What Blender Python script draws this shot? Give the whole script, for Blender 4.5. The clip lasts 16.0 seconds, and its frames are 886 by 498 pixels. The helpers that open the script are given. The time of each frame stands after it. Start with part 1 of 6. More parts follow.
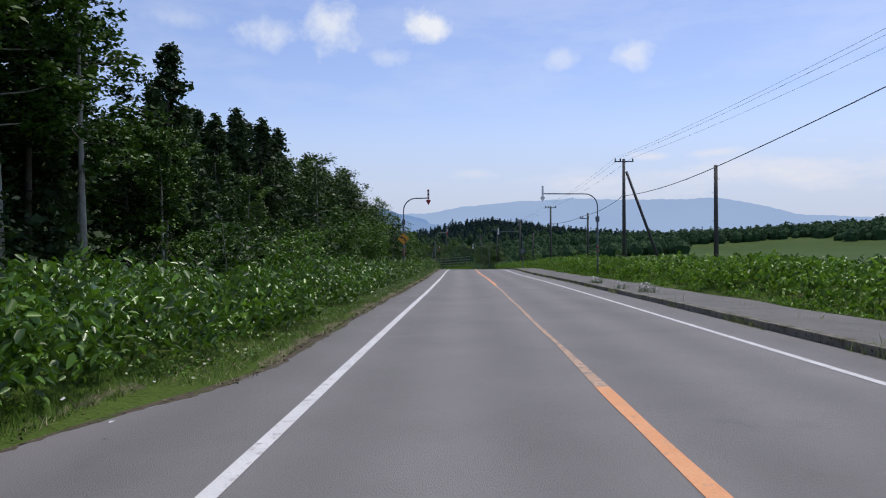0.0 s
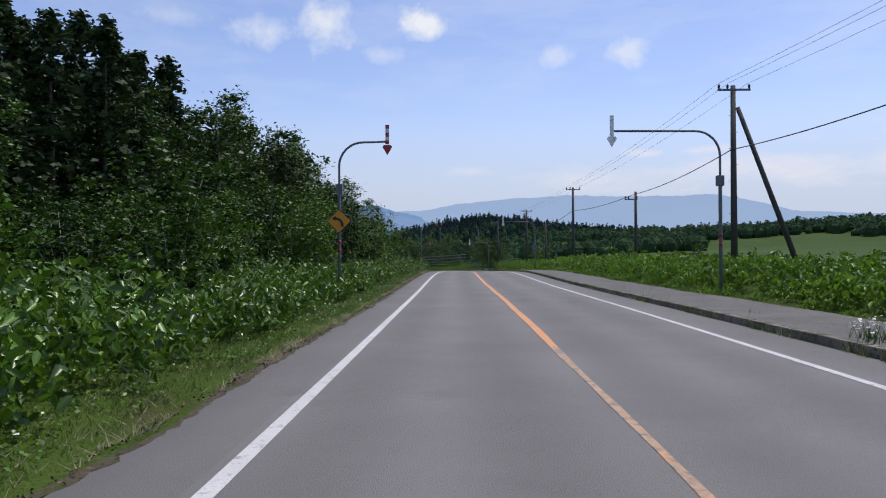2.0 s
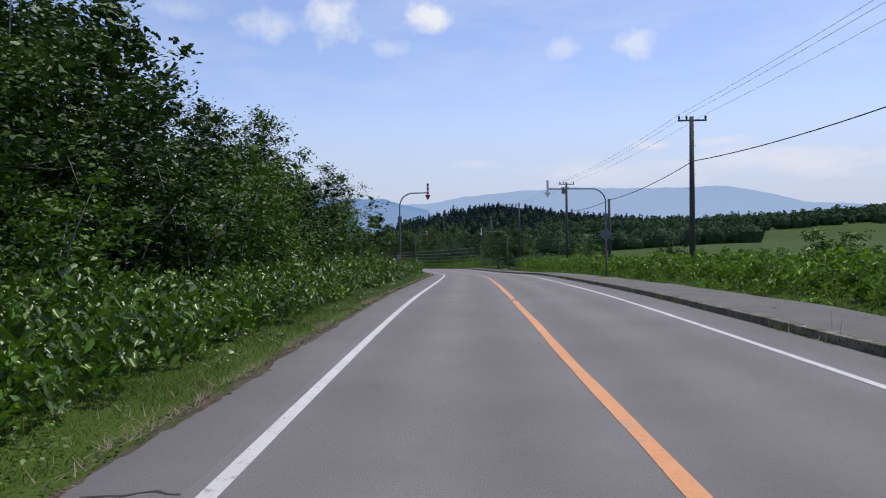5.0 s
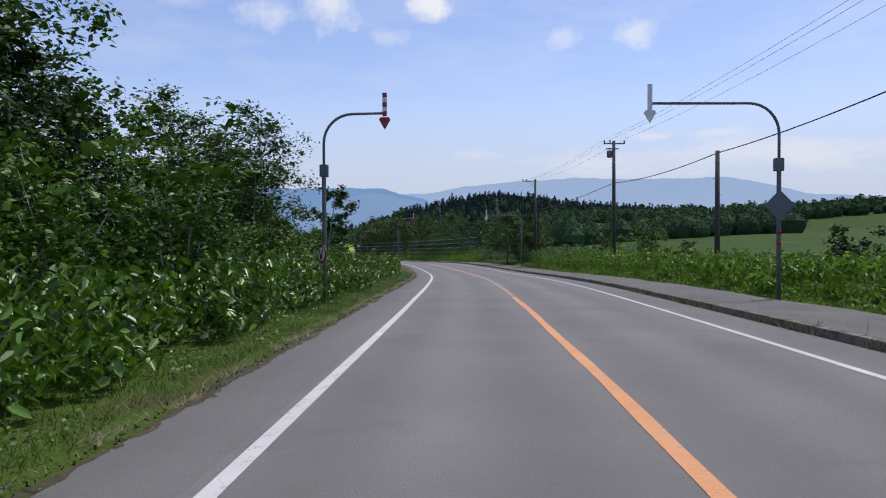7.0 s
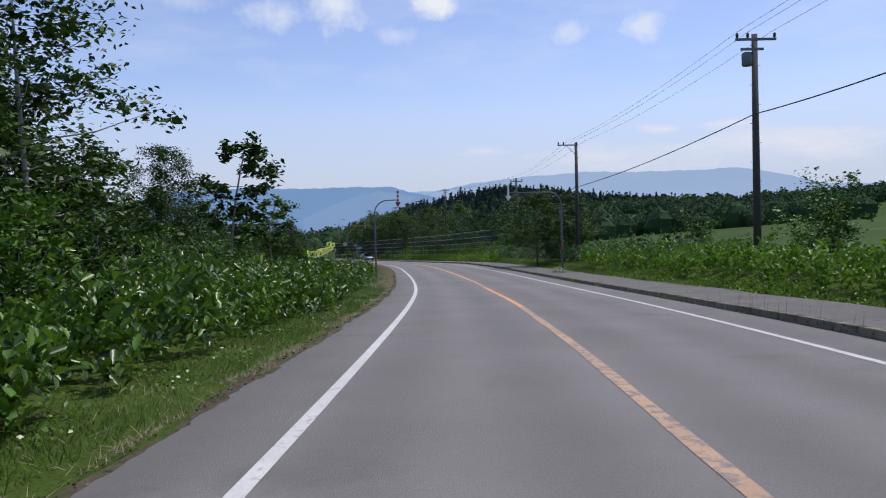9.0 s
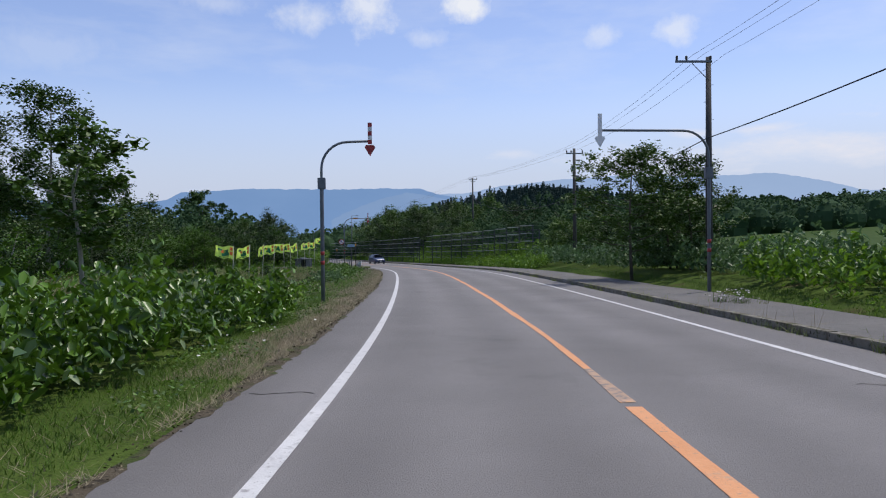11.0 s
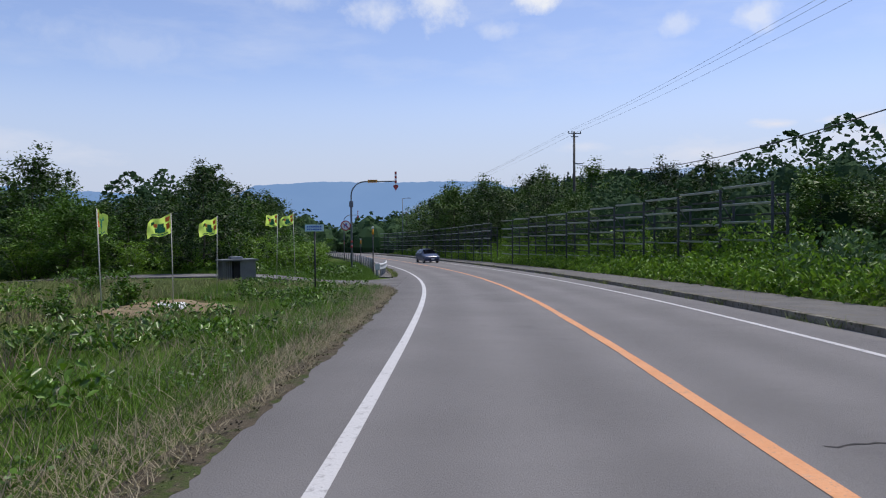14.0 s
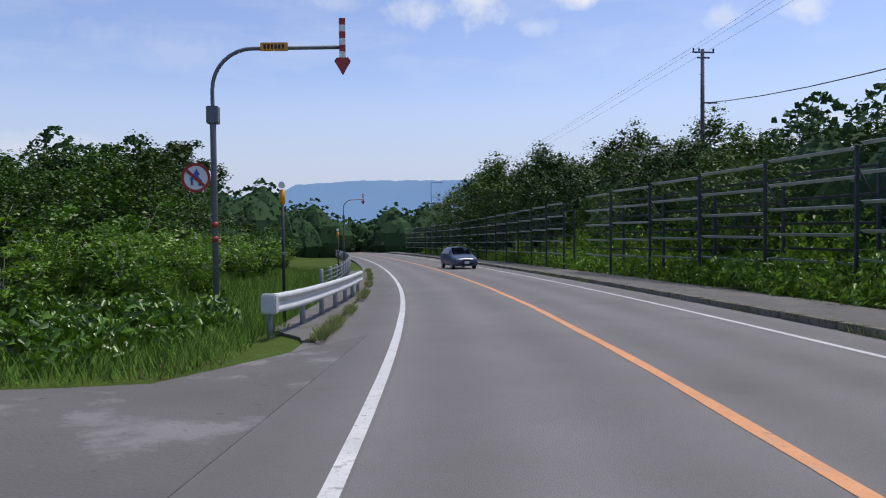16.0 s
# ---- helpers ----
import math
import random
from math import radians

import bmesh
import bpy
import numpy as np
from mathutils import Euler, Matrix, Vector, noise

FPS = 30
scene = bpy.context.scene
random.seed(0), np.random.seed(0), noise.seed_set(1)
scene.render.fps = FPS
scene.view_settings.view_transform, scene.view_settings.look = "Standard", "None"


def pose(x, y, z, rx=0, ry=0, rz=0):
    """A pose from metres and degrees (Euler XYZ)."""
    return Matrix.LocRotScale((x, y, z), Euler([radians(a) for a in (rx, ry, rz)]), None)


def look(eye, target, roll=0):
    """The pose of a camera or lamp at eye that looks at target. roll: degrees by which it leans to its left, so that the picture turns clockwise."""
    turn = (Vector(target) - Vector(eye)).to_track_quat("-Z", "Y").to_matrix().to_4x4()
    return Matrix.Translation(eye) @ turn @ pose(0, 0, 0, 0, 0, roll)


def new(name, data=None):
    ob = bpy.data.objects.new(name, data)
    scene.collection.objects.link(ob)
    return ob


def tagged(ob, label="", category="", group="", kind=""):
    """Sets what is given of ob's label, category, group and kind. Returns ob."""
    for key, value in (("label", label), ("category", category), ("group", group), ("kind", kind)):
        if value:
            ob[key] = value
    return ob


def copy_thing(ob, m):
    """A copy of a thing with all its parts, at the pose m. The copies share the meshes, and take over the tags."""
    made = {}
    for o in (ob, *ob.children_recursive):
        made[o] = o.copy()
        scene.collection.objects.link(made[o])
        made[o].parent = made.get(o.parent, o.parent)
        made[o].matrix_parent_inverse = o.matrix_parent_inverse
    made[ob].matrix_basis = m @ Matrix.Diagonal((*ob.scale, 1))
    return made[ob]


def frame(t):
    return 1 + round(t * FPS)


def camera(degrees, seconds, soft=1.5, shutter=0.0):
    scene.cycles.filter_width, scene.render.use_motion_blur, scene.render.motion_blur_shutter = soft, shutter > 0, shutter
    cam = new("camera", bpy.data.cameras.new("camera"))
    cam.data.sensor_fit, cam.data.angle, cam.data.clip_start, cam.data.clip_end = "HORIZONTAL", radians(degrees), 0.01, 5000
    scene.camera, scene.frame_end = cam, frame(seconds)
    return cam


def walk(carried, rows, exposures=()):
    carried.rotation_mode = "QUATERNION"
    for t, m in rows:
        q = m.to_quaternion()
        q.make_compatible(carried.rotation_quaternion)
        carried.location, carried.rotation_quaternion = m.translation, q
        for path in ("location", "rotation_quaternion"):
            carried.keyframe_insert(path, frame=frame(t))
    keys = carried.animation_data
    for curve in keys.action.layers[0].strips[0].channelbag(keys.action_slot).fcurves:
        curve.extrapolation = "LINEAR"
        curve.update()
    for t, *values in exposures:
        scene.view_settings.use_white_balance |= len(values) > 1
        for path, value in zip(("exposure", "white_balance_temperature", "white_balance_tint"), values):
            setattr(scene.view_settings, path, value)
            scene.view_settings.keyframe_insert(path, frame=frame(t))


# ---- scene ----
# ---------------------------------------------------------------- camera
cam = camera(64.2, 16.0, 1.1)


def shot(x, y, z, yaw, pitch, roll):
    """A camera pose from a place, the heading to the left, the tilt upwards and the lean."""
    ahead = Vector((-math.sin(radians(yaw)) * math.cos(radians(pitch)),
                    math.cos(radians(yaw)) * math.cos(radians(pitch)), math.sin(radians(pitch))))
    eye = Vector((x, y, z))
    return look(eye, eye + ahead, roll)


walk(cam, [
    (0, shot(-0.001, 0.000, 1.500, -0.00, 0.49, -0.16)),
    (0.5, shot(0.177, 5.787, 1.511, 0.33, 0.61, -0.42)),
    (1, shot(0.342, 11.654, 1.510, 0.35, 0.46, -0.59)),
    (1.5, shot(0.534, 17.635, 1.504, 0.02, 0.42, -0.25)),
    (2, shot(0.785, 23.706, 1.494, -0.37, 0.29, -0.35)),
    (2.5, shot(1.025, 29.760, 1.475, -0.33, 0.13, -0.96)),
    (3, shot(1.210, 35.689, 1.460, 0.14, 0.04, -0.99)),
    (3.5, shot(1.326, 41.617, 1.454, 0.33, -0.03, -0.34)),
    (4, shot(1.460, 47.577, 1.451, 0.12, -0.04, -0.48)),
    (4.2, shot(1.521, 49.968, 1.450, 0.19, 0.00, -1.04)),
    (5, shot(1.717, 59.563, 1.459, 0.20, -0.25, -0.56)),
    (5.5, shot(1.823, 65.583, 1.464, 0.20, -0.37, -0.56)),
    (6.3, shot(2.075, 75.257, 1.406, 0.21, -0.53, -0.38)),
    (6.5, shot(2.156, 77.686, 1.371, 0.15, -0.69, -0.56)),
    (7, shot(2.353, 83.781, 1.254, 0.13, -1.05, -0.27)),
    (7.5, shot(2.537, 89.865, 1.129, 0.35, -1.20, 0.01)),
    (8, shot(2.740, 95.891, 1.015, 0.56, -0.78, -1.16)),
    (8.5, shot(2.871, 101.903, 0.880, 0.83, -1.05, -1.51)),
    (8.7, shot(2.909, 104.314, 0.822, 0.81, -1.25, -1.59)),
    (9.5, shot(2.954, 113.994, 0.560, 1.53, -1.23, -1.03)),
    (10, shot(2.927, 120.066, 0.367, 1.98, -1.27, -1.03)),
    (10.8, shot(2.837, 129.824, 0.047, 2.71, -1.68, -0.81)),
    (11, shot(2.787, 132.276, -0.027, 3.21, -0.99, -0.63)),
    (11.5, shot(2.535, 138.442, -0.235, 3.93, -2.13, -1.19)),
    (12, shot(2.143, 144.673, -0.313, 5.05, -0.66, -0.78)),
    (12.5, shot(1.591, 151.002, -0.428, 6.19, -1.75, -1.13)),
    (13, shot(0.869, 157.477, -0.549, 7.46, -1.05, -1.01)),
    (13.5, shot(-0.014, 164.122, -0.681, 8.47, -1.78, -0.42)),
    (14, shot(-0.983, 170.904, -0.824, 8.78, -1.49, -0.39)),
    (14.5, shot(-1.978, 177.777, -0.983, 9.27, -1.42, -0.48)),
    (15, shot(-2.968, 184.754, -1.171, 9.65, -2.08, -0.82)),
    (15.5, shot(-4.051, 191.850, -1.376, 10.72, -1.68, -0.67)),
    (16, shot(-5.310, 199.031, -1.599, 12.05, -1.59, -0.66)),
], [(0.0, 0.0), (16.0, 0.0)])

# ---------------------------------------------------------------- light
SUN_EL, SUN_AZ = 68.0, 45.0          # degrees up, degrees from +y towards +x
world = bpy.data.worlds.new("sky")
scene.world = world
world.use_nodes = True
wt = world.node_tree
wt.nodes.clear()


def wnode(kind, **values):
    n = wt.nodes.new(kind)
    for key, value in values.items():
        n.inputs[key].default_value = value
    return n


def wmath(op, a, b=None, clamp=False):
    n = wt.nodes.new("ShaderNodeMath")
    n.operation, n.use_clamp = op, clamp
    for i, v in enumerate((a, b)):
        if v is None:
            continue
        if isinstance(v, (int, float)):
            n.inputs[i].default_value = v
        else:
            wt.links.new(v, n.inputs[i])
    return n.outputs[0]


sky = wt.nodes.new("ShaderNodeTexSky")
sky.sky_type, sky.sun_disc = "NISHITA", False
sky.sun_elevation, sky.sun_rotation = radians(SUN_EL), radians(SUN_AZ)
sky.air_density, sky.dust_density, sky.ozone_density = 1.0, 0.8, 2.0
coord = wt.nodes.new("ShaderNodeTexCoord")
sep = wt.nodes.new("ShaderNodeSeparateXYZ")
wt.links.new(coord.outputs["Generated"], sep.inputs[0])
azim = wmath("ARCTAN2", sep.outputs[0], sep.outputs[1])
elev = wmath("ARCSINE", sep.outputs[2])
puff = wnode("ShaderNodeTexNoise", Scale=26.0, Detail=6.0, Roughness=0.62)
wt.links.new(coord.outputs["Generated"], puff.inputs["Vector"])
ragged = wmath("MULTIPLY", wmath("SUBTRACT", puff.outputs["Fac"], 0.5), 2.6)
cover = 0.0
# fair-weather clouds: azimuth, elevation, half width, half height (degrees), density
for az, el, w, h, dense in ((-1.2, 18.1, 2.3, 1.2, 0.95), (-9.0, 17.8, 2.2, 1.9, 0.75), (-14.3, 17.0, 2.4, 1.3, 0.55),
                            (-4.3, 15.6, 1.6, 0.8, 0.4), (9.3, 15.4, 1.7, 0.9, 0.45), (15.2, 15.3, 1.9, 1.0, 0.6),
                            (-20.5, 17.6, 3.2, 0.9, 0.3), (-33.0, 13.5, 6.0, 1.6, 0.2), (25.0, 22.0, 3.0, 1.0, 0.25),
                            (60.0, 25.0, 6.0, 3.0, 0.6), (-70.0, 20.0, 7.0, 3.0, 0.6), (120.0, 18.0, 8.0, 3.0, 0.6),
                            (175.0, 22.0, 9.0, 3.0, 0.6), (-130.0, 30.0, 8.0, 4.0, 0.6)):
    dx = wmath("DIVIDE", wmath("SUBTRACT", azim, radians(az)), radians(w))
    dy = wmath("DIVIDE", wmath("SUBTRACT", elev, radians(el)), radians(h))
    far = wmath("SQRT", wmath("ADD", wmath("MULTIPLY", dx, dx), wmath("MULTIPLY", dy, dy)))
    body = wmath("SUBTRACT", wmath("ADD", 1.15, ragged), far, clamp=True)
    cover = wmath("MAXIMUM", cover, wmath("MULTIPLY", body, dense))
wisp = wnode("ShaderNodeTexNoise", Scale=5.0, Detail=7.0, Roughness=0.6)
stretch = wnode("ShaderNodeMapping", Scale=(1.0, 1.0, 4.0))
wt.links.new(coord.outputs["Generated"], stretch.inputs["Vector"])
wt.links.new(stretch.outputs[0], wisp.inputs["Vector"])
thin = wmath("MULTIPLY", wmath("SUBTRACT", wisp.outputs["Fac"], 0.46, clamp=True), 0.8, clamp=True)
cover = wmath("MAXIMUM", cover, thin)
haze = wt.nodes.new("ShaderNodeMapRange")
haze.interpolation_type = "SMOOTHSTEP"
haze.inputs["From Min"].default_value, haze.inputs["From Max"].default_value = radians(13.0), radians(2.0)
haze.inputs["To Max"].default_value = 0.9
wt.links.new(elev, haze.inputs["Value"])
cover = wmath("MAXIMUM", cover, haze.outputs["Result"])
mixed = wt.nodes.new("ShaderNodeMix")
mixed.data_type = "RGBA"
wt.links.new(cover, mixed.inputs["Factor"])
tint = wt.nodes.new("ShaderNodeMix")
tint.data_type, tint.blend_type = "RGBA", "MULTIPLY"
tint.inputs["Factor"].default_value, tint.inputs["B"].default_value = 1.0, (1.07, 1.0, 1.13, 1)
wt.links.new(sky.outputs[0], tint.inputs["A"])
wt.links.new(tint.outputs["Result"], mixed.inputs["A"])
# low clouds stand in the horizon's haze and are greyer
shade = wt.nodes.new("ShaderNodeMix")
shade.data_type = "RGBA"
low = wt.nodes.new("ShaderNodeMapRange")
low.interpolation_type = "SMOOTHSTEP"
low.inputs["From Min"].default_value, low.inputs["From Max"].default_value = radians(7.0), radians(15.0)
wt.links.new(elev, low.inputs["Value"])
wt.links.new(low.outputs["Result"], shade.inputs["Factor"])
shade.inputs["A"].default_value, shade.inputs["B"].default_value = (3.85, 4.3, 5.45, 1), (6.1, 6.25, 6.6, 1)
wt.links.new(shade.outputs["Result"], mixed.inputs["B"])
bank = wnode("ShaderNodeTexNoise", Scale=9.0, Detail=7.0, Roughness=0.62)
flat = wnode("ShaderNodeMapping", Scale=(1.0, 1.0, 3.2))
wt.links.new(coord.outputs["Generated"], flat.inputs["Vector"])
wt.links.new(flat.outputs[0], bank.inputs["Vector"])
uneven = wmath("MULTIPLY", wmath("SUBTRACT", bank.outputs["Fac"], 0.5), 3.4)
low_cover = 0.0
for az, el, w, h, dense in ((16.4, 7.6, 2.0, 0.5, 0.8), (21.0, 7.7, 2.6, 0.45, 0.7), (2.5, 6.6, 2.6, 0.6, 0.45), (13.5, 5.8, 6.5, 1.2, 0.5), (25.0, 6.2, 9.0, 1.5, 0.75),
                            (37.0, 6.6, 10.0, 2.2, 0.7), (55.0, 7.0, 12.0, 2.5, 0.6), (-45.0, 6.0, 10.0, 1.2, 0.4)):
    dx = wmath("DIVIDE", wmath("SUBTRACT", azim, radians(az)), radians(w))
    dy = wmath("DIVIDE", wmath("SUBTRACT", elev, radians(el)), radians(h))
    far = wmath("SQRT", wmath("ADD", wmath("MULTIPLY", dx, dx), wmath("MULTIPLY", dy, dy)))
    low_cover = wmath("MAXIMUM", low_cover, wmath("MULTIPLY", wmath("SUBTRACT", wmath("ADD", 1.05, uneven), far, clamp=True), dense))
clouded = wt.nodes.new("ShaderNodeMix")
clouded.data_type = "RGBA"
clouded.inputs["B"].default_value = (5.75, 5.7, 6.15, 1)
wt.links.new(low_cover, clouded.inputs["Factor"])
wt.links.new(mixed.outputs["Result"], clouded.inputs["A"])
back = wnode("ShaderNodeBackground", Strength=0.14)
wt.links.new(clouded.outputs["Result"], back.inputs["Color"])
wout = wt.nodes.new("ShaderNodeOutputWorld")
wt.links.new(back.outputs[0], wout.inputs["Surface"])

sun = new("sun", bpy.data.lights.new("sun", "SUN"))
sun.data.energy, sun.data.angle, sun.data.color = 3.1, radians(0.53), (1.0, 0.95, 0.86)
sun.matrix_world = look((0, 0, 60), (-math.sin(radians(SUN_AZ)) * math.cos(radians(SUN_EL)),
                                     -math.cos(radians(SUN_AZ)) * math.cos(radians(SUN_EL)),
                                     60 - math.sin(radians(SUN_EL))))


# ---------------------------------------------------------------- materials
def material(name, dark, light, scale=3.0, rough=0.8, metal=0.0, bump=0.3, fine=40.0, island=0.0, through_light=0.0,
             spots=None, objects=0.0, detail=6.0, shine=0.5, tracks=False, upward=False, gain=2.4):
    """Two scales of variation between two colours, with fine relief; island: variation piece by piece."""
    m = bpy.data.materials.new(name)
    m.use_nodes = True
    nt = m.node_tree
    p = nt.nodes["Principled BSDF"]
    tc = nt.nodes.new("ShaderNodeTexCoord")

    def noisy(s, d, r=0.6):
        n = nt.nodes.new("ShaderNodeTexNoise")
        n.inputs["Scale"].default_value, n.inputs["Detail"].default_value, n.inputs["Roughness"].default_value = s, d, r
        nt.links.new(tc.outputs["Object"], n.inputs["Vector"])
        return n

    def arith(op, a, b):
        n = nt.nodes.new("ShaderNodeMath")
        n.operation = op
        for i, v in enumerate((a, b)):
            if isinstance(v, (int, float)):
                n.inputs[i].default_value = v
            else:
                nt.links.new(v, n.inputs[i])
        return n.outputs[0]

    big, small = noisy(scale, detail), noisy(fine, 4.0)
    fac = arith("ADD", arith("MULTIPLY", big.outputs["Fac"], 0.65), arith("MULTIPLY", small.outputs["Fac"], 0.35))
    fac = arith("ADD", arith("MULTIPLY", arith("SUBTRACT", fac, 0.5), gain), 0.5)
    if island:
        geo = nt.nodes.new("ShaderNodeNewGeometry")
        fac = arith("ADD", arith("MULTIPLY", fac, 1 - island), arith("MULTIPLY", geo.outputs["Random Per Island"], island))
    if objects:
        info = nt.nodes.new("ShaderNodeObjectInfo")
        fac = arith("ADD", fac, arith("MULTIPLY", arith("SUBTRACT", info.outputs["Random"], 0.5), objects))
    mix = nt.nodes.new("ShaderNodeMix")
    mix.data_type = "RGBA"
    nt.links.new(fac, mix.inputs["Factor"])
    mix.inputs["A"].default_value, mix.inputs["B"].default_value = (*dark, 1), (*light, 1)
    colour = mix.outputs["Result"]
    for s, lo, hi, tone in spots or ():
        n = noisy(s, 5.0, 0.65)
        ramp = nt.nodes.new("ShaderNodeMapRange")
        ramp.inputs["From Min"].default_value, ramp.inputs["From Max"].default_value = lo, hi
        nt.links.new(n.outputs["Fac"], ramp.inputs["Value"])
        over = nt.nodes.new("ShaderNodeMix")
        over.data_type = "RGBA"
        nt.links.new(ramp.outputs["Result"], over.inputs["Factor"])
        nt.links.new(colour, over.inputs["A"])
        over.inputs["B"].default_value = (*tone, 1)
        colour = over.outputs["Result"]
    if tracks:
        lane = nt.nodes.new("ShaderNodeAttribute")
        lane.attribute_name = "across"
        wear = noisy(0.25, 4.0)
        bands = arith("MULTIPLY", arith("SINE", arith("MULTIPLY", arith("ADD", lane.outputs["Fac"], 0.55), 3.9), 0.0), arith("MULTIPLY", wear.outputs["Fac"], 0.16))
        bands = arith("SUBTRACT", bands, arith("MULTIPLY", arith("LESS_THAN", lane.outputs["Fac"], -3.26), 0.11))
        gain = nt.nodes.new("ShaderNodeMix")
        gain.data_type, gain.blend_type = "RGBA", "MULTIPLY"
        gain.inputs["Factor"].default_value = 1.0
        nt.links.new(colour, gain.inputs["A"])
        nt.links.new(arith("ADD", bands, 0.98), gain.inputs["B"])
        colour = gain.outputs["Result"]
    nt.links.new(colour, p.inputs["Base Color"])
    p.inputs["Specular IOR Level"].default_value = shine
    p.inputs["Roughness"].default_value, p.inputs["Metallic"].default_value = rough, metal
    if bump:
        b = nt.nodes.new("ShaderNodeBump")
        b.inputs["Strength"].default_value, b.inputs["Distance"].default_value = bump, 0.02
        nt.links.new(small.outputs["Fac"], b.inputs["Height"])
        nt.links.new(b.outputs[0], p.inputs["Normal"])
    if upward:
        # thin blades shade as a soft sward
        shape = nt.nodes.new("ShaderNodeNewGeometry")
        lean = nt.nodes.new("ShaderNodeVectorMath")
        lean.operation = "MULTIPLY_ADD"
        lean.inputs[1].default_value, lean.inputs[2].default_value = (0.55, 0.55, 0.55), (0, 0, 0.8)
        nt.links.new(shape.outputs["Normal"], lean.inputs[0])
        unit = nt.nodes.new("ShaderNodeVectorMath")
        unit.operation = "NORMALIZE"
        nt.links.new(lean.outputs[0], unit.inputs[0])
        nt.links.new(unit.outputs[0], p.inputs["Normal"])
    if through_light:
        t = nt.nodes.new("ShaderNodeBsdfTranslucent")
        nt.links.new(colour, t.inputs["Color"])
        s = nt.nodes.new("ShaderNodeMixShader")
        s.inputs[0].default_value = through_light
        nt.links.new(p.outputs[0], s.inputs[1])
        nt.links.new(t.outputs[0], s.inputs[2])
        nt.links.new(s.outputs[0], nt.nodes["Material Output"].inputs["Surface"])
    return m


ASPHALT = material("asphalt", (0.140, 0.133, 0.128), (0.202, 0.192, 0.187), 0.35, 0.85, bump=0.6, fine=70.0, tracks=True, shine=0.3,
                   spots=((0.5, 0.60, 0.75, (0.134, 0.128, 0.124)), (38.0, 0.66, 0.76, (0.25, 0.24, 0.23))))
PATH_ASPHALT = material("path_asphalt", (0.100, 0.097, 0.094), (0.178, 0.170, 0.158), 0.8, 0.9, bump=0.8, fine=28.0, shine=0.2,
                        spots=((1.7, 0.58, 0.70, (0.15, 0.135, 0.10)), (5.0, 0.62, 0.68, (0.07, 0.075, 0.05)), (11.0, 0.66, 0.70, (0.34, 0.32, 0.28))))
SIDE_ASPHALT = material("side_lane_asphalt", (0.108, 0.103, 0.100), (0.150, 0.143, 0.139), 0.8, 0.9, bump=0.7, fine=30.0, shine=0.2,
                        spots=((0.55, 0.55, 0.62, (0.205, 0.197, 0.192)), (7.0, 0.64, 0.72, (0.075, 0.07, 0.068))))
WHITE_PAINT = material("white_paint", (0.46, 0.455, 0.45), (0.66, 0.655, 0.64), 2.0, 0.7, fine=30.0, shine=0.3,
                       spots=((0.12, 0.45, 0.62, (0.52, 0.51, 0.50)), (9.0, 0.56, 0.68, (0.30, 0.29, 0.285)), (30.0, 0.60, 0.70, (0.24, 0.235, 0.23))))
FADED_PAINT = material("faded_white_paint", (0.19, 0.185, 0.18), (0.30, 0.295, 0.29), 3.0, 0.8, fine=30.0, shine=0.2, spots=((8.0, 0.52, 0.62, (0.17, 0.163, 0.16)),))
ORANGE_WORN = material("worn_orange_paint", (0.36, 0.24, 0.16), (0.50, 0.34, 0.23), 1.5, 0.8, fine=30.0, shine=0.3,
                       spots=((7.0, 0.48, 0.60, (0.21, 0.18, 0.165)), (1.1, 0.62, 0.68, (0.60, 0.30, 0.13))))
ORANGE_PAINT = material("orange_paint", (0.56, 0.245, 0.10), (0.68, 0.34, 0.17), 1.5, 0.75, fine=30.0, shine=0.3,
                        spots=((2.6, 0.58, 0.68, (0.46, 0.30, 0.20)), (11.0, 0.60, 0.70, (0.30, 0.22, 0.17)), (45.0, 0.60, 0.70, (0.27, 0.22, 0.19))))
CONCRETE = material("kerb_concrete", (0.15, 0.135, 0.105), (0.30, 0.28, 0.235), 1.2, 0.9, bump=0.8, objects=0.4, shine=0.2,
                    spots=((2.3, 0.47, 0.62, (0.095, 0.080, 0.052)), (6.0, 0.54, 0.62, (0.062, 0.075, 0.026)), (17.0, 0.60, 0.66, (0.05, 0.045, 0.036))))
EARTH = material("ground_cover", (0.034, 0.060, 0.010), (0.085, 0.125, 0.026), 0.35, 0.95, fine=14.0, bump=1.0, shine=0.05,
                 spots=((0.6, 0.56, 0.70, (0.075, 0.062, 0.032)), (22.0, 0.55, 0.66, (0.016, 0.028, 0.008))))
FIELD = material("crop_green", (0.039, 0.068, 0.017), (0.066, 0.100, 0.030), 0.03, 0.9, fine=1.2, bump=0.3, shine=0.05, spots=((0.09, 0.58, 0.72, (0.085, 0.125, 0.042)),))
GRASS = material("grass_blades", (0.024, 0.062, 0.006), (0.100, 0.192, 0.020), 0.9, 0.7, bump=0, fine=4.0, island=0.55, through_light=0.2, shine=0.15, upward=True)
LUSH = material("lush_grass_blades", (0.036, 0.092, 0.008), (0.140, 0.262, 0.028), 0.9, 0.7, bump=0, fine=4.0, island=0.55, through_light=0.2, shine=0.15, upward=True)
MEADOW = material("meadow_blades", (0.080, 0.120, 0.026), (0.285, 0.320, 0.120), 0.45, 0.7, bump=0, fine=3.0, island=0.55, through_light=0.2, shine=0.15, upward=True)
DRY = material("dry_grass", (0.13, 0.112, 0.070), (0.40, 0.35, 0.24), 0.7, 0.8, bump=0, fine=6.0, island=0.65, through_light=0.15, shine=0.15, upward=True)
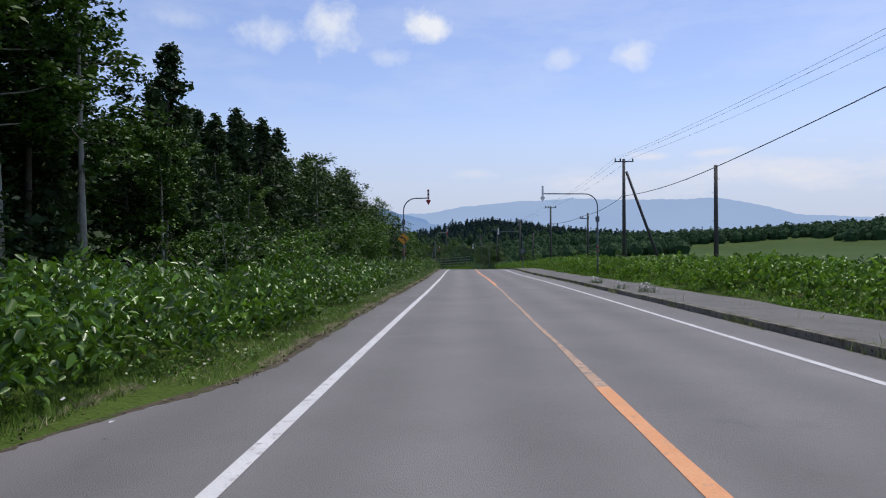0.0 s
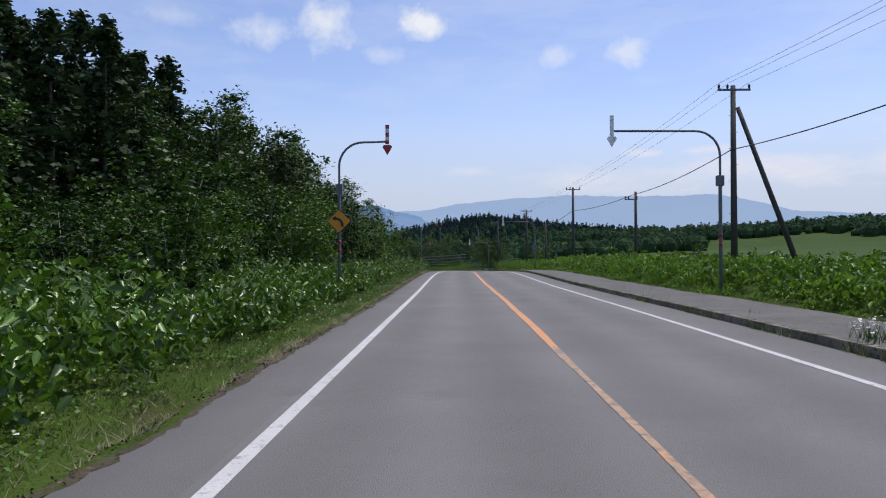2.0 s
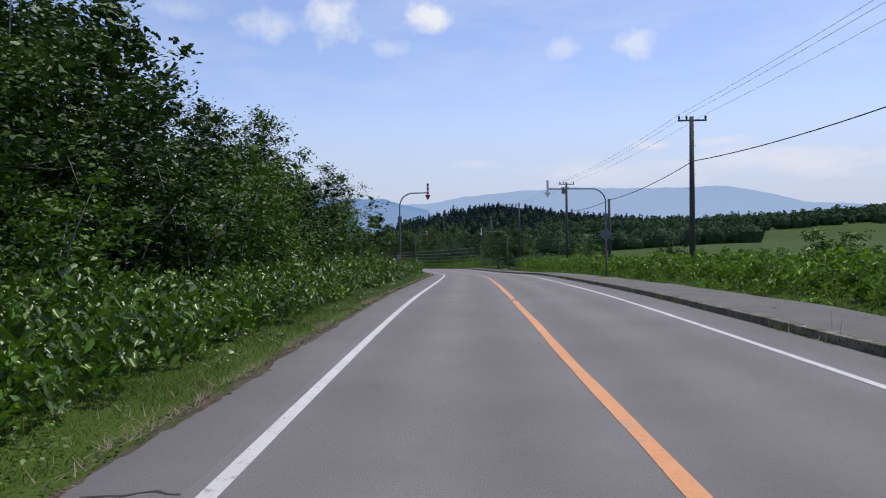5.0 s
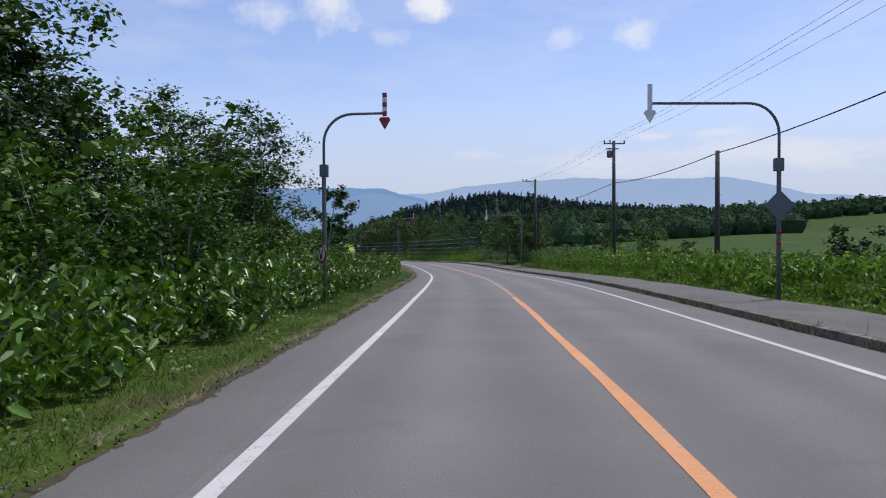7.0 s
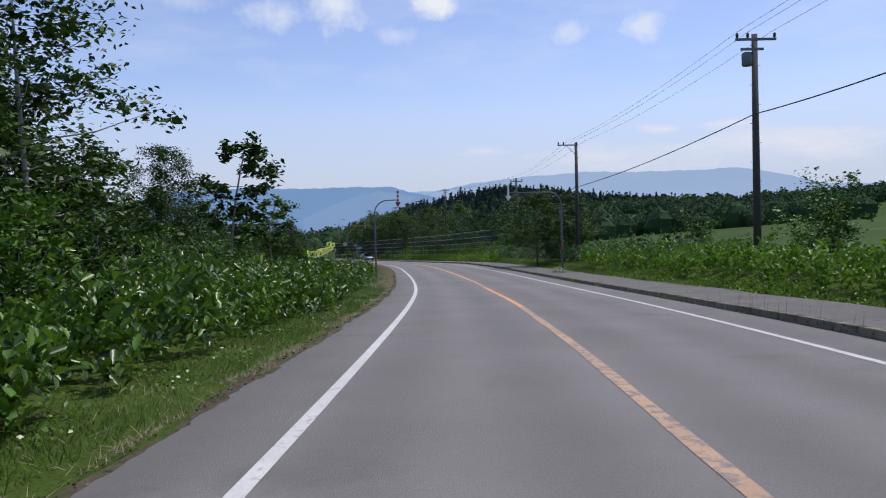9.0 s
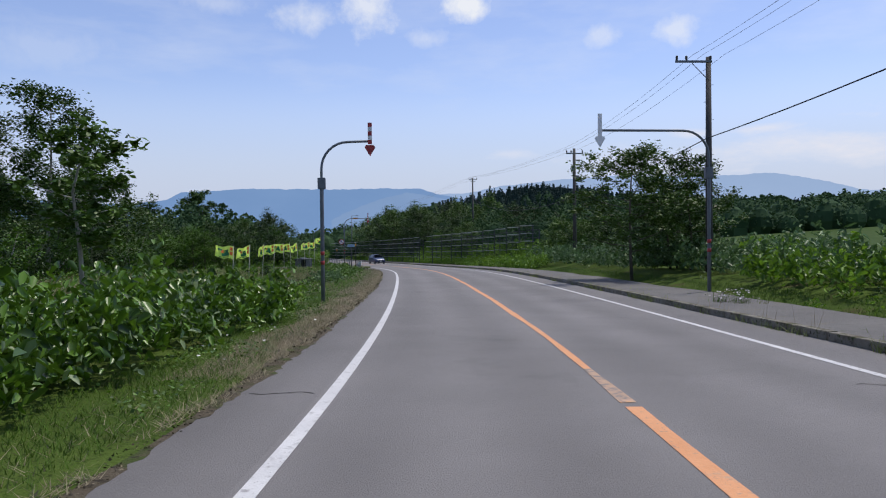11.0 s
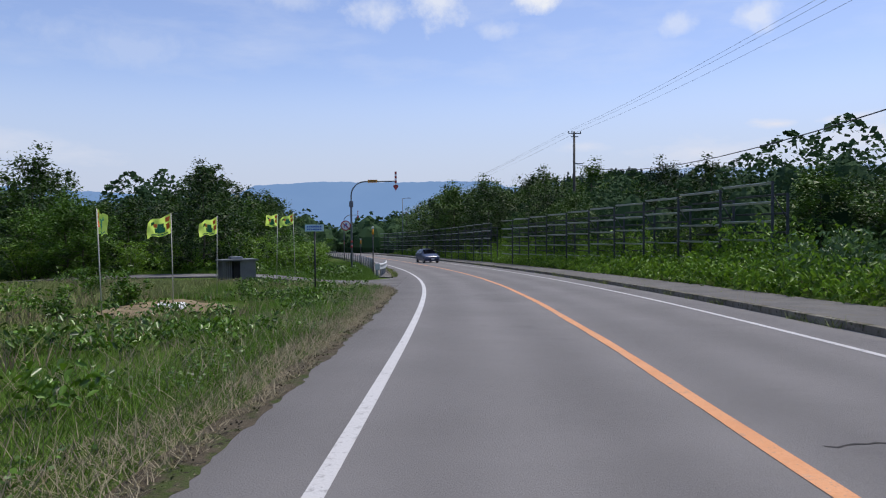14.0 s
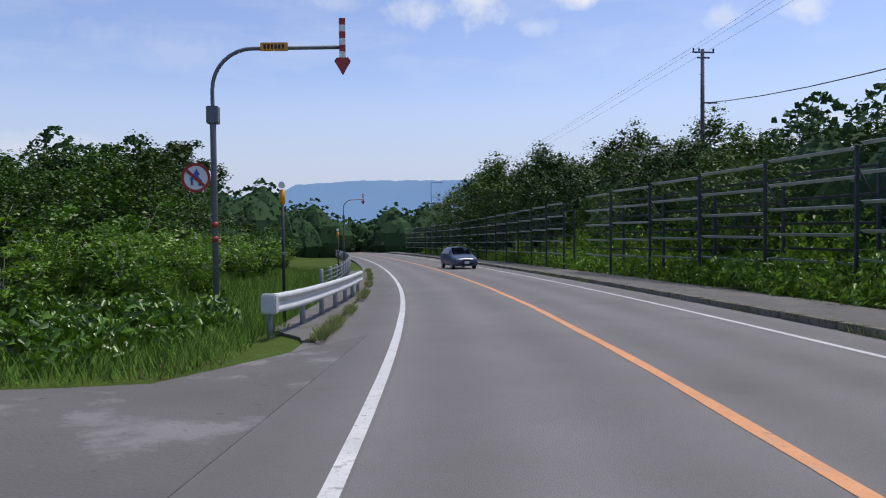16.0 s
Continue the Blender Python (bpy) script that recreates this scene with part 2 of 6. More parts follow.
SEED = material("seed_heads", (0.16, 0.12, 0.075), (0.40, 0.32, 0.21), 0.7, 0.8, bump=0, fine=6.0, island=0.6, through_light=0.2, shine=0.15, upward=True)
LITTER = material("verge_litter", (0.050, 0.041, 0.028), (0.125, 0.104, 0.074), 3.0, 0.95, bump=1.0, fine=40.0, shine=0.1,
                  spots=((2.5, 0.5, 0.62, (0.055, 0.075, 0.022)), (9.0, 0.56, 0.62, (0.035, 0.030, 0.022)), (16.0, 0.62, 0.68, (0.28, 0.24, 0.17))))
BARE = material("bare_earth", (0.17, 0.125, 0.075), (0.30, 0.235, 0.15), 1.2, 0.95, bump=0.9, fine=18.0, shine=0.1, spots=((1.4, 0.56, 0.66, (0.07, 0.085, 0.03)),))
WEED = material("broad_weed_leaf", (0.012, 0.036, 0.004), (0.15, 0.295, 0.022), 0.45, 0.36, bump=0, fine=4.0, island=0.75, through_light=0.24, shine=0.55)
YOUNG_WEED = material("yellow_green_leaf", (0.026, 0.075, 0.005), (0.225, 0.400, 0.036), 0.45, 0.45, bump=0, fine=4.0, island=0.75, through_light=0.34, shine=0.35)
BLUE_WEED = material("grey_green_leaf", (0.020, 0.058, 0.012), (0.17, 0.285, 0.105), 0.45, 0.45, bump=0, fine=4.0, island=0.7, through_light=0.25, shine=0.35)
PALE_WEED = material("pale_leaf", (0.12, 0.19, 0.06), (0.34, 0.42, 0.24), 0.35, 0.5, bump=0, fine=3.0, island=0.6, through_light=0.3, shine=0.35)
SHRUB = material("shrub_leaf", (0.008, 0.025, 0.003), (0.090, 0.192, 0.018), 0.3, 0.45, bump=0, fine=2.0, island=0.6, through_light=0.2, objects=0.9, shine=0.2)
LEAF = material("tree_leaf", (0.009, 0.028, 0.004), (0.076, 0.150, 0.020), 0.25, 0.5, bump=0, fine=2.0, island=0.55, through_light=0.15, objects=0.8, shine=0.25)
NEEDLE = material("needle_foliage", (0.009, 0.023, 0.008), (0.046, 0.082, 0.024), 0.3, 0.6, bump=0, fine=2.0, island=0.5, through_light=0.15, objects=0.3, shine=0.2)
# distance haze is mixed into both wood colours: paler and bluer than near foliage
HAZED_LEAF = material("far_wood", (0.018, 0.046, 0.022), (0.064, 0.118, 0.046), 0.02, 0.8, bump=0, fine=0.15, island=0.45, through_light=0.15, shine=0.1)
HAZED_DARK = material("far_conifers", (0.016, 0.034, 0.031), (0.036, 0.062, 0.048), 0.02, 0.8, bump=0, fine=0.15, island=0.4, shine=0.1)
BARK = material("pale_bark", (0.16, 0.145, 0.12), (0.40, 0.38, 0.34), 3.0, 0.9, bump=0.6, fine=25.0, objects=0.3)
DARK_BARK = material("dark_bark", (0.05, 0.042, 0.032), (0.13, 0.11, 0.085), 3.0, 0.9, bump=0.6, fine=25.0)
STEEL = material("galvanised_steel", (0.22, 0.235, 0.25), (0.33, 0.345, 0.36), 2.0, 0.6, 0.3, 0.15, 40.0)
POST_STEEL = material("fence_post_steel", (0.030, 0.036, 0.044), (0.062, 0.072, 0.082), 2.0, 0.65, 0.2, 0.2, 40.0)
DULL_STEEL = material("weathered_steel", (0.105, 0.12, 0.14), (0.185, 0.205, 0.225), 2.0, 0.65, 0.3, 0.2, 40.0)
SLAT = material("fence_slat_metal", (0.30, 0.345, 0.36), (0.48, 0.52, 0.53), 1.0, 0.45, 0.15, 0.15, 30.0, objects=0.5)
RAIL_WHITE = material("rail_white_paint", (0.50, 0.51, 0.51), (0.66, 0.67, 0.67), 2.0, 0.45, 0.0, 0.1, 30.0, spots=((3.0, 0.66, 0.74, (0.30, 0.27, 0.23)),))
POLE_CONC = material("pole_concrete", (0.045, 0.042, 0.040), (0.085, 0.08, 0.076), 1.5, 0.85, bump=0.3)
BLACK = material("black_rubber", (0.012, 0.012, 0.013), (0.03, 0.03, 0.032), 3.0, 0.6, bump=0.1)
RED = material("red_sheeting", (0.28, 0.022, 0.024), (0.38, 0.034, 0.034), 3.0, 0.4, bump=0.05)
WHITE = material("white_sheeting", (0.70, 0.70, 0.70), (0.82, 0.82, 0.82), 3.0, 0.4, bump=0.05)
YELLOW = material("yellow_sheeting", (0.60, 0.25, 0.01), (0.70, 0.32, 0.015), 3.0, 0.4, bump=0.05)
BLUE = material("blue_sheeting", (0.03, 0.10, 0.42), (0.05, 0.14, 0.5), 3.0, 0.4, bump=0.05)
FLAG = material("lime_cloth", (0.70, 0.95, 0.13), (0.80, 0.98, 0.22), 2.0, 0.8, bump=0.1, through_light=0.82, shine=0.2)
FLAG_GREEN = material("green_print", (0.02, 0.16, 0.06), (0.04, 0.22, 0.09), 2.0, 0.8, bump=0.1)
FLAG_RED = material("orange_print", (0.75, 0.14, 0.03), (0.85, 0.2, 0.05), 2.0, 0.8, bump=0.1)
BAMBOO = material("flag_stick", (0.42, 0.40, 0.34), (0.60, 0.57, 0.50), 4.0, 0.6, bump=0.1)
TIN = material("hut_sheet_metal", (0.10, 0.105, 0.105), (0.20, 0.205, 0.20), 2.0, 0.6, 0.3, 0.2)
STONE = material("white_litter", (0.55, 0.55, 0.53), (0.78, 0.78, 0.76), 4.0, 0.8, bump=0.2)
CAR_PAINT = material("blue_grey_paint", (0.050, 0.066, 0.125), (0.066, 0.086, 0.155), 1.0, 0.28, 0.0, 0.0)
GLASS_DARK = material("dark_car_glass", (0.01, 0.012, 0.014), (0.02, 0.023, 0.026), 1.0, 0.08, 0.0, 0.0)
RUBBER = BLACK
HEAD_GLASS = material("headlamp_glass", (0.6, 0.62, 0.65), (0.75, 0.77, 0.8), 1.0, 0.12, 0.2, 0.0)


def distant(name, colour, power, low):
    """The haze blue of far mountains, painted into a plain glowing backdrop."""
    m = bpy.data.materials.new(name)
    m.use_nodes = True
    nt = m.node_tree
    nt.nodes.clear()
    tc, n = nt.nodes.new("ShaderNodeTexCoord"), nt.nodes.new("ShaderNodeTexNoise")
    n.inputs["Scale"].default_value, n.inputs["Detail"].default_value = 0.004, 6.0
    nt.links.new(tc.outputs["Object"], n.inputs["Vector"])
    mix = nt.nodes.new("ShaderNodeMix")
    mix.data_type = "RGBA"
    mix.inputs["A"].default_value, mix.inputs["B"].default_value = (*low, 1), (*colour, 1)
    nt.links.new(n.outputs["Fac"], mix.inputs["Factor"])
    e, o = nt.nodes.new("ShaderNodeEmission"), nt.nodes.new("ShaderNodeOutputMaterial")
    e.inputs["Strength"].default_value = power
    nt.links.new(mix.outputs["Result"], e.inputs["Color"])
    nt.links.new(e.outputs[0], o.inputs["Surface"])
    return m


# ---------------------------------------------------------------- the line of the road
# along y, across x and height of the centre line, every 20 m
ROAD = np.array([(-60, -0.11, 0.0), (-40, 0.45, 0.0), (-20, 1.02, 0.0), (0, 1.58, 0.0), (20, 2.17, 0.0), (40, 2.76, -0.045), (60, 3.18, -0.12), (80, 3.73, -0.174), (100, 4.43, -0.577), (120, 4.77, -1.09), (140, 4.26, -1.723), (160, 2.53, -2.13), (180, 0.17, -2.543), (200, -2.91, -3.15), (220, -7.52, -3.73), (240, -13.75, -4.2), (260, -20.85, -4.63), (280, -28.7, -5.02), (300, -37.4, -5.38), (320, -47.1, -5.7), (340, -57.9, -6.02), (360, -69.8, -6.34)], float)
YS = np.arange(-60.0, 360.1, 2.0)


def eased(values):
    """A natural cubic curve through the values."""
    n, h = len(values), 20.0
    a = np.eye(n)
    r = np.zeros(n)
    for i in range(1, n - 1):
        a[i, i - 1:i + 2] = 1, 4, 1
        r[i] = 6 * (values[i - 1] - 2 * values[i] + values[i + 1]) / h ** 2
    m = np.linalg.solve(a, r)
    i = np.clip(((YS - ROAD[0, 0]) / h).astype(int), 0, n - 2)
    t = (YS - ROAD[i, 0]) / h
    return (values[i] * (1 - t) + values[i + 1] * t
            + h * h / 6 * (((1 - t) ** 3 - (1 - t)) * m[i] + (t ** 3 - t) * m[i + 1]))


CX, CZ = eased(ROAD[:, 1]), eased(ROAD[:, 2])
SLOPE = np.gradient(CX, YS)


def road_point(y, u, h=0.0):
    """The world place u metres to the right of the centre line and h over the road, at the y along it."""
    s = np.interp(y, YS, SLOPE)
    k = 1 / math.sqrt(1 + s * s)
    return Vector((float(np.interp(y, YS, CX)) + u * k, y - u * s * k, float(np.interp(y, YS, CZ)) + h))


def heading(y):
    """The road's turn to the left, in radians."""
    return math.atan(-float(np.interp(y, YS, SLOPE)))


def to_road(x, y):
    """Arrays of world places as the y along the road and the metres to its right."""
    along = np.clip(y, -60, 360)
    for _ in range(6):
        s = np.interp(along, YS, SLOPE)
        u = (x - np.interp(along, YS, CX)) / np.sqrt(1 + s * s) - (y - along) * s / np.sqrt(1 + s * s)
        along = np.clip(0.5 * along + 0.5 * (y + u * s / np.sqrt(1 + s * s)), -60, 360)
    return along, u


def waves(x, y, size, seed=0.0):
    """Smooth uneven ground, about -1 to 1."""
    a, b = x / size + seed, y / size - seed * 1.7
    return (np.sin(a * 1.3 + 2.1 * np.sin(b * 0.7 + seed)) + np.sin(b * 1.7 - 1.3 * np.sin(a * 0.9)) + 0.6 * np.sin(a * 2.9 + b * 2.3)) / 2.6


def smooth(v, lo, hi):
    t = np.clip((v - lo) / (hi - lo), 0, 1)
    return t * t * (3 - 2 * t)


def ground_height(x, y):
    x, y = np.asarray(x, float), np.asarray(y, float)
    along, u = to_road(x, y)
    base = np.interp(along, YS, CZ)
    z = base - 0.10 + 0.065 * smooth(-u, 2.6, 4.0)
    left, right = np.clip(-u - 4.2, 0, None), np.clip(u - 6.6, 0, None)
    z = z + 0.02 * smooth(left, 0.0, 0.8) + 0.06 * smooth(right, 0.0, 0.6)
    z = z + waves(x, y, 6.0) * 0.10 * smooth(np.maximum(left, right), 0.5, 4)
    # the meadow lies nearly level, then falls away
    z = z + 0.28 * smooth(left, 3, 8) * smooth(along, 186, 198)
    z = z - 2.9 * smooth(left, 12, 60) * smooth(along, 120, 200)
    z = z + 1.5 * smooth(left, 20, 60) * (1 - smooth(along, 60, 110))
    # a hollow where the refuse hut stands
    z = z - 0.38 * np.exp(-((x + 14.6) / 2.4) ** 2 - ((y - 199.7) / 1.5) ** 2)
    # fields rise away on the far side
    beyond = smooth(along, 225, 300)
    z = z + 3.4 * smooth(right, 15, 95) * (1 - beyond) + 3.45 * smooth(right, 25, 260) * beyond + 0.5 * smooth(right, 0.5, 3)
    z = z + 1.5 * smooth(right, 3, 12) * smooth(along, 175, 230)
    far = np.hypot(x, y - 150)
    z = z + waves(x, y, 120, 0.7) * 2.5 * smooth(far, 260, 500)
    # wooded hills
    for hx, hy, rx, ry, height in ((20, 550, 80, 70, 24), (150, 490, 125, 85, 9.5), (320, 430, 120, 110, 14), (72, 395, 45, 45, 7),
                                   (420, 700, 220, 160, 14), (-260, 700, 200, 160, -14), (-120, 480, 120, 110, -8), (520, 250, 170, 200, 16)):
        z = z + height * np.exp(-((x - hx) / rx) ** 2 - ((y - hy) / ry) ** 2)
    return z


def ground_at(x, y):
    return float(ground_height(np.array([x]), np.array([y]))[0])


# ---------------------------------------------------------------- mesh helpers
def mesh_of(name, verts, faces, mat, smooth_faces=False):
    me = bpy.data.meshes.new(name)
    me.from_pydata([tuple(v) for v in verts], [], faces)
    me.materials.append(mat)
    if smooth_faces:
        me.polygons.foreach_set("use_smooth", [True] * len(me.polygons))
    me.update()
    return me


def quads_mesh(name, verts, count, mat, corners=4):
    """A mesh of count separate faces, with vertices of their own."""
    me = bpy.data.meshes.new(name)
    verts = np.asarray(verts, np.float32).reshape(-1, 3)
    me.vertices.add(len(verts))
    me.vertices.foreach_set("co", verts.ravel())
    me.loops.add(corners * count)
    me.loops.foreach_set("vertex_index", np.arange(corners * count, dtype=np.int32))
    me.polygons.add(count)
    me.polygons.foreach_set("loop_start", np.arange(0, corners * count, corners, dtype=np.int32))
    me.materials.append(mat)
    me.update(calc_edges=True)
    return me


def part(name, bm, mat, parent=None, label="", at=None):
    """A bmesh as one mesh object, under a thing or a part."""
    me = bpy.data.meshes.new(name)
    bm.to_mesh(me)
    bm.free()
    me.materials.append(mat)
    ob = new(name, me)
    if parent:
        ob.parent = parent
    if at is not None:
        ob.matrix_basis = at
    return tagged(ob, label) if label else ob


def empty(name, at, label, category, group="", kind=""):
    ob = new(name)
    ob.matrix_basis = at
    ob.empty_display_size = 0.2
    return tagged(ob, label, category, group, kind)


def box(bm, x, y, z, sx, sy, sz, bevel=0.0, turn=None):
    made = bmesh.ops.create_cube(bm, size=1.0, matrix=Matrix.Translation((x, y, z)) @ (turn or Matrix()) @ Matrix.Diagonal((sx, sy, sz, 1)))
    if bevel:
        edges = {e for v in made["verts"] for e in v.link_edges}
        bmesh.ops.bevel(bm, geom=list(edges), offset=bevel, segments=2, affect="EDGES")
    return bm


def tube(bm, points, radii, sides=10):
    """A round bar through points, closed at both ends."""
    points = [Vector(p) for p in points]
    if isinstance(radii, (int, float)):
        radii = [radii] * len(points)
    rings = []
    side = None
    for i, p in enumerate(points):
        d = (points[min(i + 1, len(points) - 1)] - points[max(i - 1, 0)]).normalized()
        if side is None:
            side = d.orthogonal().normalized()
        side = (side - d * side.dot(d)).normalized()
        other = d.cross(side)
        rings.append([bm.verts.new(p + radii[i] * (math.cos(a) * side + math.sin(a) * other))
                      for a in (2 * math.pi * k / sides for k in range(sides))])
    for a, b in zip(rings, rings[1:]):
        for k in range(sides):
            f = bm.faces.new((a[k], a[(k + 1) % sides], b[(k + 1) % sides], b[k]))
            f.smooth = True
    bm.faces.new(rings[0][::-1])
    bm.faces.new(rings[-1])
    return bm


def plate(bm, outline, thick, at=None):
    """A flat board with that outline in x and z, thick in y."""
    at = at or Matrix()
    front = [bm.verts.new(at @ Vector((x, -thick / 2, z))) for x, z in outline]
    rear = [bm.verts.new(at @ Vector((x, thick / 2, z))) for x, z in outline]
    bm.faces.new(front)
    bm.faces.new(rear[::-1])
    n = len(outline)
    for i in range(n):
        bm.faces.new((front[(i + 1) % n], front[i], rear[i], rear[(i + 1) % n]))
    return bm


def circle(radius, n=28, x=0.0, z=0.0):
    return [(x + radius * math.cos(2 * math.pi * k / n), z + radius * math.sin(2 * math.pi * k / n)) for k in range(n)]


def ribbon(name, ys, ua, ub, height, mat, crown=0.0):
    """A strip along the road between two lines; ua and ub are functions of y."""
    verts, faces = [], []
    for y in ys:
        for f in np.linspace(0, 1, 5):
            u = ua(y) + (ub(y) - ua(y)) * f
            verts.append(road_point(y, u, height - crown * abs(u)))
    for i in range(len(ys) - 1):
        for k in range(4):
            a = i * 5 + k
            faces.append((a, a + 1, a + 6, a + 5))
    return mesh_of(name, verts, faces, mat, True)


def skirted(ob, depth=0.2):
    """Give a sheet a side face down from its rim."""
    bm = bmesh.new()
    bm.from_mesh(ob.data)
    rim = [e for e in bm.edges if e.is_boundary]
    made = bmesh.ops.extrude_edge_only(bm, edges=rim)
    for v in made["geom"]:
        if isinstance(v, bmesh.types.BMVert):
            v.co.z -= depth
    for f in bm.faces:
        f.smooth = False
    bm.to_mesh(ob.data)
    bm.free()
    return ob

# ---------------------------------------------------------------- ground, road, kerb, path
def grown(start, end, first, ratio, limit):
    out, step = [start], first
    while abs(out[-1] - start) < limit:
        out.append(out[-1] + step * end)
        step *= ratio
    return out


GX = np.array(grown(-70.0, -1, 3.0, 1.22, 4300)[::-1] + list(np.arange(-68.5, 60, 1.5)) + grown(60.0, 1, 3.0, 1.22, 4300))
GY = np.array(grown(-60.0, -1, 4.0, 1.3, 900)[::-1] + list(np.arange(-58.0, 340, 2.0)) + grown(340.0, 1, 4.0, 1.2, 4300))
gx, gy = np.meshgrid(GX, GY)
gz = ground_height(gx, gy)
nx, ny = len(GX), len(GY)
idx = np.arange(nx * ny).reshape(ny, nx)
ground_faces = np.stack([idx[:-1, :-1], idx[:-1, 1:], idx[1:, 1:], idx[1:, :-1]], -1).reshape(-1, 4).tolist()
ground = new("ground", mesh_of("ground", np.stack([gx, gy, gz], -1).reshape(-1, 3), ground_faces, EARTH, True))
tagged(ground, "green open ground of meadow and rough grass", "ground", kind="structure")
ground.data.materials.append(FIELD)
ga, gu = to_road(gx, gy)
crop = (((gu > 19) & (gu < 330) & (ga < 330)) | (np.hypot((gx - 66) / 28, (gy - 372) / 32) < 1) | (np.hypot((gx + 2) / 18, (gy - 420) / 24) < 1)).reshape(-1)
face_pick = np.array(ground_faces)[:, 0]
ground.data.polygons.foreach_set("material_index", crop[face_pick].astype(np.int32))

EDGE_Y, EDGE_U = (18, 30, 52, 75, 105, 130, 152, 165, 185, 197, 201, 206, 211), (4.15, 4.1, 4.04, 4.06, 4.36, 4.2, 4.14, 4.05, 4.2, 4.35, 4.72, 4.9, 4.98)
rough_edge = np.random.RandomState(4)
EDGE = np.interp(np.arange(-60, 361, 0.5), np.arange(-60, 361, 1.5), rough_edge.normal(0, 0.03, 281))


def left_edge(y):
    bay = 1.05 * float(smooth(np.array(9.5 - y), 0, 5))
    return -float(np.interp(y, EDGE_Y, EDGE_U)) - bay + float(np.interp(y, np.arange(-60, 361, 0.5), EDGE))


def left_line(y):
    return -float(np.interp(y, (0, 16, 28, 40, 53, 88, 106, 137, 150, 163, 183, 198, 215), (3.19, 3.13, 3.10, 3.12, 3.08, 3.09, 3.19, 3.13, 3.15, 3.17, 3.22, 3.32, 3.42)))


def right_line(y):
    return float(np.interp(y, (0, 20, 31, 43, 57, 92, 112, 141, 155, 168, 190, 215), (3.30, 3.20, 3.13, 3.12, 3.08, 3.19, 3.42, 3.32, 3.36, 3.36, 3.46, 3.42)))


def kerb_line(y):
    return right_line(y) + 1.15


ALONG = np.arange(-40.0, 352.0, 1.0)
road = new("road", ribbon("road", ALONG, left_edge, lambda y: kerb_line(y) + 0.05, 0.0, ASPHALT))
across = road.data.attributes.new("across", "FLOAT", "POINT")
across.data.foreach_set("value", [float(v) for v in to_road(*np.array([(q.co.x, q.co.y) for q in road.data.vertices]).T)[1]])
skirted(road, 0.12)
tagged(road, "worn grey asphalt two-lane country road", "road", kind="structure")


def line_mark(name, centre, width, mat, label, ys=ALONG):
    wide = width if callable(width) else lambda y: width
    ob = new(name, ribbon(name, ys, lambda y: centre(y) - wide(y) / 2, lambda y: centre(y) + wide(y) / 2, 0.005, mat))
    return tagged(ob, label, "road marking", kind="structure")


line_mark("edge_line", left_line, 0.14, WHITE_PAINT, "white painted edge line on the asphalt")
line_mark("edge_line", right_line, 0.125, WHITE_PAINT, "white painted edge line beside the kerb")
def centre_width(y):
    worn = float(smooth(np.array(y), 8, 12)) * (1 - float(smooth(np.array(y), 31, 38)))
    narrow = float(smooth(np.array(y), 139, 142)) * (1 - float(smooth(np.array(y), 147, 149.5)))
    return 0.16 - 0.075 * worn - 0.05 * narrow + 0.012 * math.sin(y * 1.9)


def centre_at(y):
    return -0.01 + 0.01 * math.sin(y * 0.7) + 0.05 * math.exp(-((y - 50) / 12) ** 2) - 0.08 * math.exp(-((y - 137) / 4) ** 2)


for y0, y1, mat, label in ((-40, 8, ORANGE_PAINT, "orange centre line painted on asphalt"), (8, 35, ORANGE_WORN, "narrow worn orange centre line"),
                           (35, 80.3, ORANGE_PAINT, "orange centre line painted on asphalt"), (80.9, 106.8, ORANGE_PAINT, "fresh orange centre line on asphalt"),
                           (107.3, 127, ORANGE_WORN, "pale worn orange centre line"), (127, 139.2, ORANGE_PAINT, "orange centre line painted on asphalt"),
                           (139.4, 141.5, ORANGE_WORN, "pale worn orange centre line"), (141.5, 351, ORANGE_PAINT, "fresh orange centre line round the bend")):
    line_mark("centre_line", centre_at, centre_width, mat, label, np.linspace(y0, y1, int((y1 - y0) / 0.9) + 2))

path = new("pavement", ribbon("pavement", ALONG, lambda y: kerb_line(y) + 0.2, lambda y: kerb_line(y) + 2.55 + 0.15 * math.sin(y * 0.8) * math.sin(y * 0.23),
                              0.13, PATH_ASPHALT))
skirted(path, 0.2)
tagged(path, "cracked asphalt footway with weeds behind the kerb", "pavement", kind="structure")

# the mouth of the side lane, from the road's edge into the meadow
LANE_NEAR = ((-7.25, 198.9), (-7.5, 199.3), (-8.0, 200.0), (-8.9, 200.8), (-10.8, 201.5), (-14.5, 202.2), (-18.5, 202.6), (-27, 204.0), (-42, 206.0))
LANE_FAR = ((-9.35, 211.3), (-9.7, 209.8), (-10.0, 208.3), (-10.4, 206.4), (-12.3, 205.3), (-15.5, 205.6), (-21, 207.5), (-28, 210.5), (-43, 216.0))


def between(points, f):
    k = min(int(f), len(points) - 2)
    return Vector((*points[k], 0)).lerp(Vector((*points[k + 1], 0)), f - k)


lane_verts, lane_faces = [], []
for f in np.linspace(0, 8, 33):
    for g in np.linspace(0, 1, 7):
        p = between(LANE_NEAR, f).lerp(between(LANE_FAR, f), g)
        along, u = to_road(np.array([p.x]), np.array([p.y]))
        flat = float(np.interp(along[0], YS, CZ)) + 0.006
        sink = float(smooth(-u[0], 5.0, 9.0))
        lane_verts.append((p.x, p.y, max(flat * (1 - sink) + (ground_at(p.x, p.y) + 0.06) * sink, ground_at(p.x, p.y) + 0.03)))
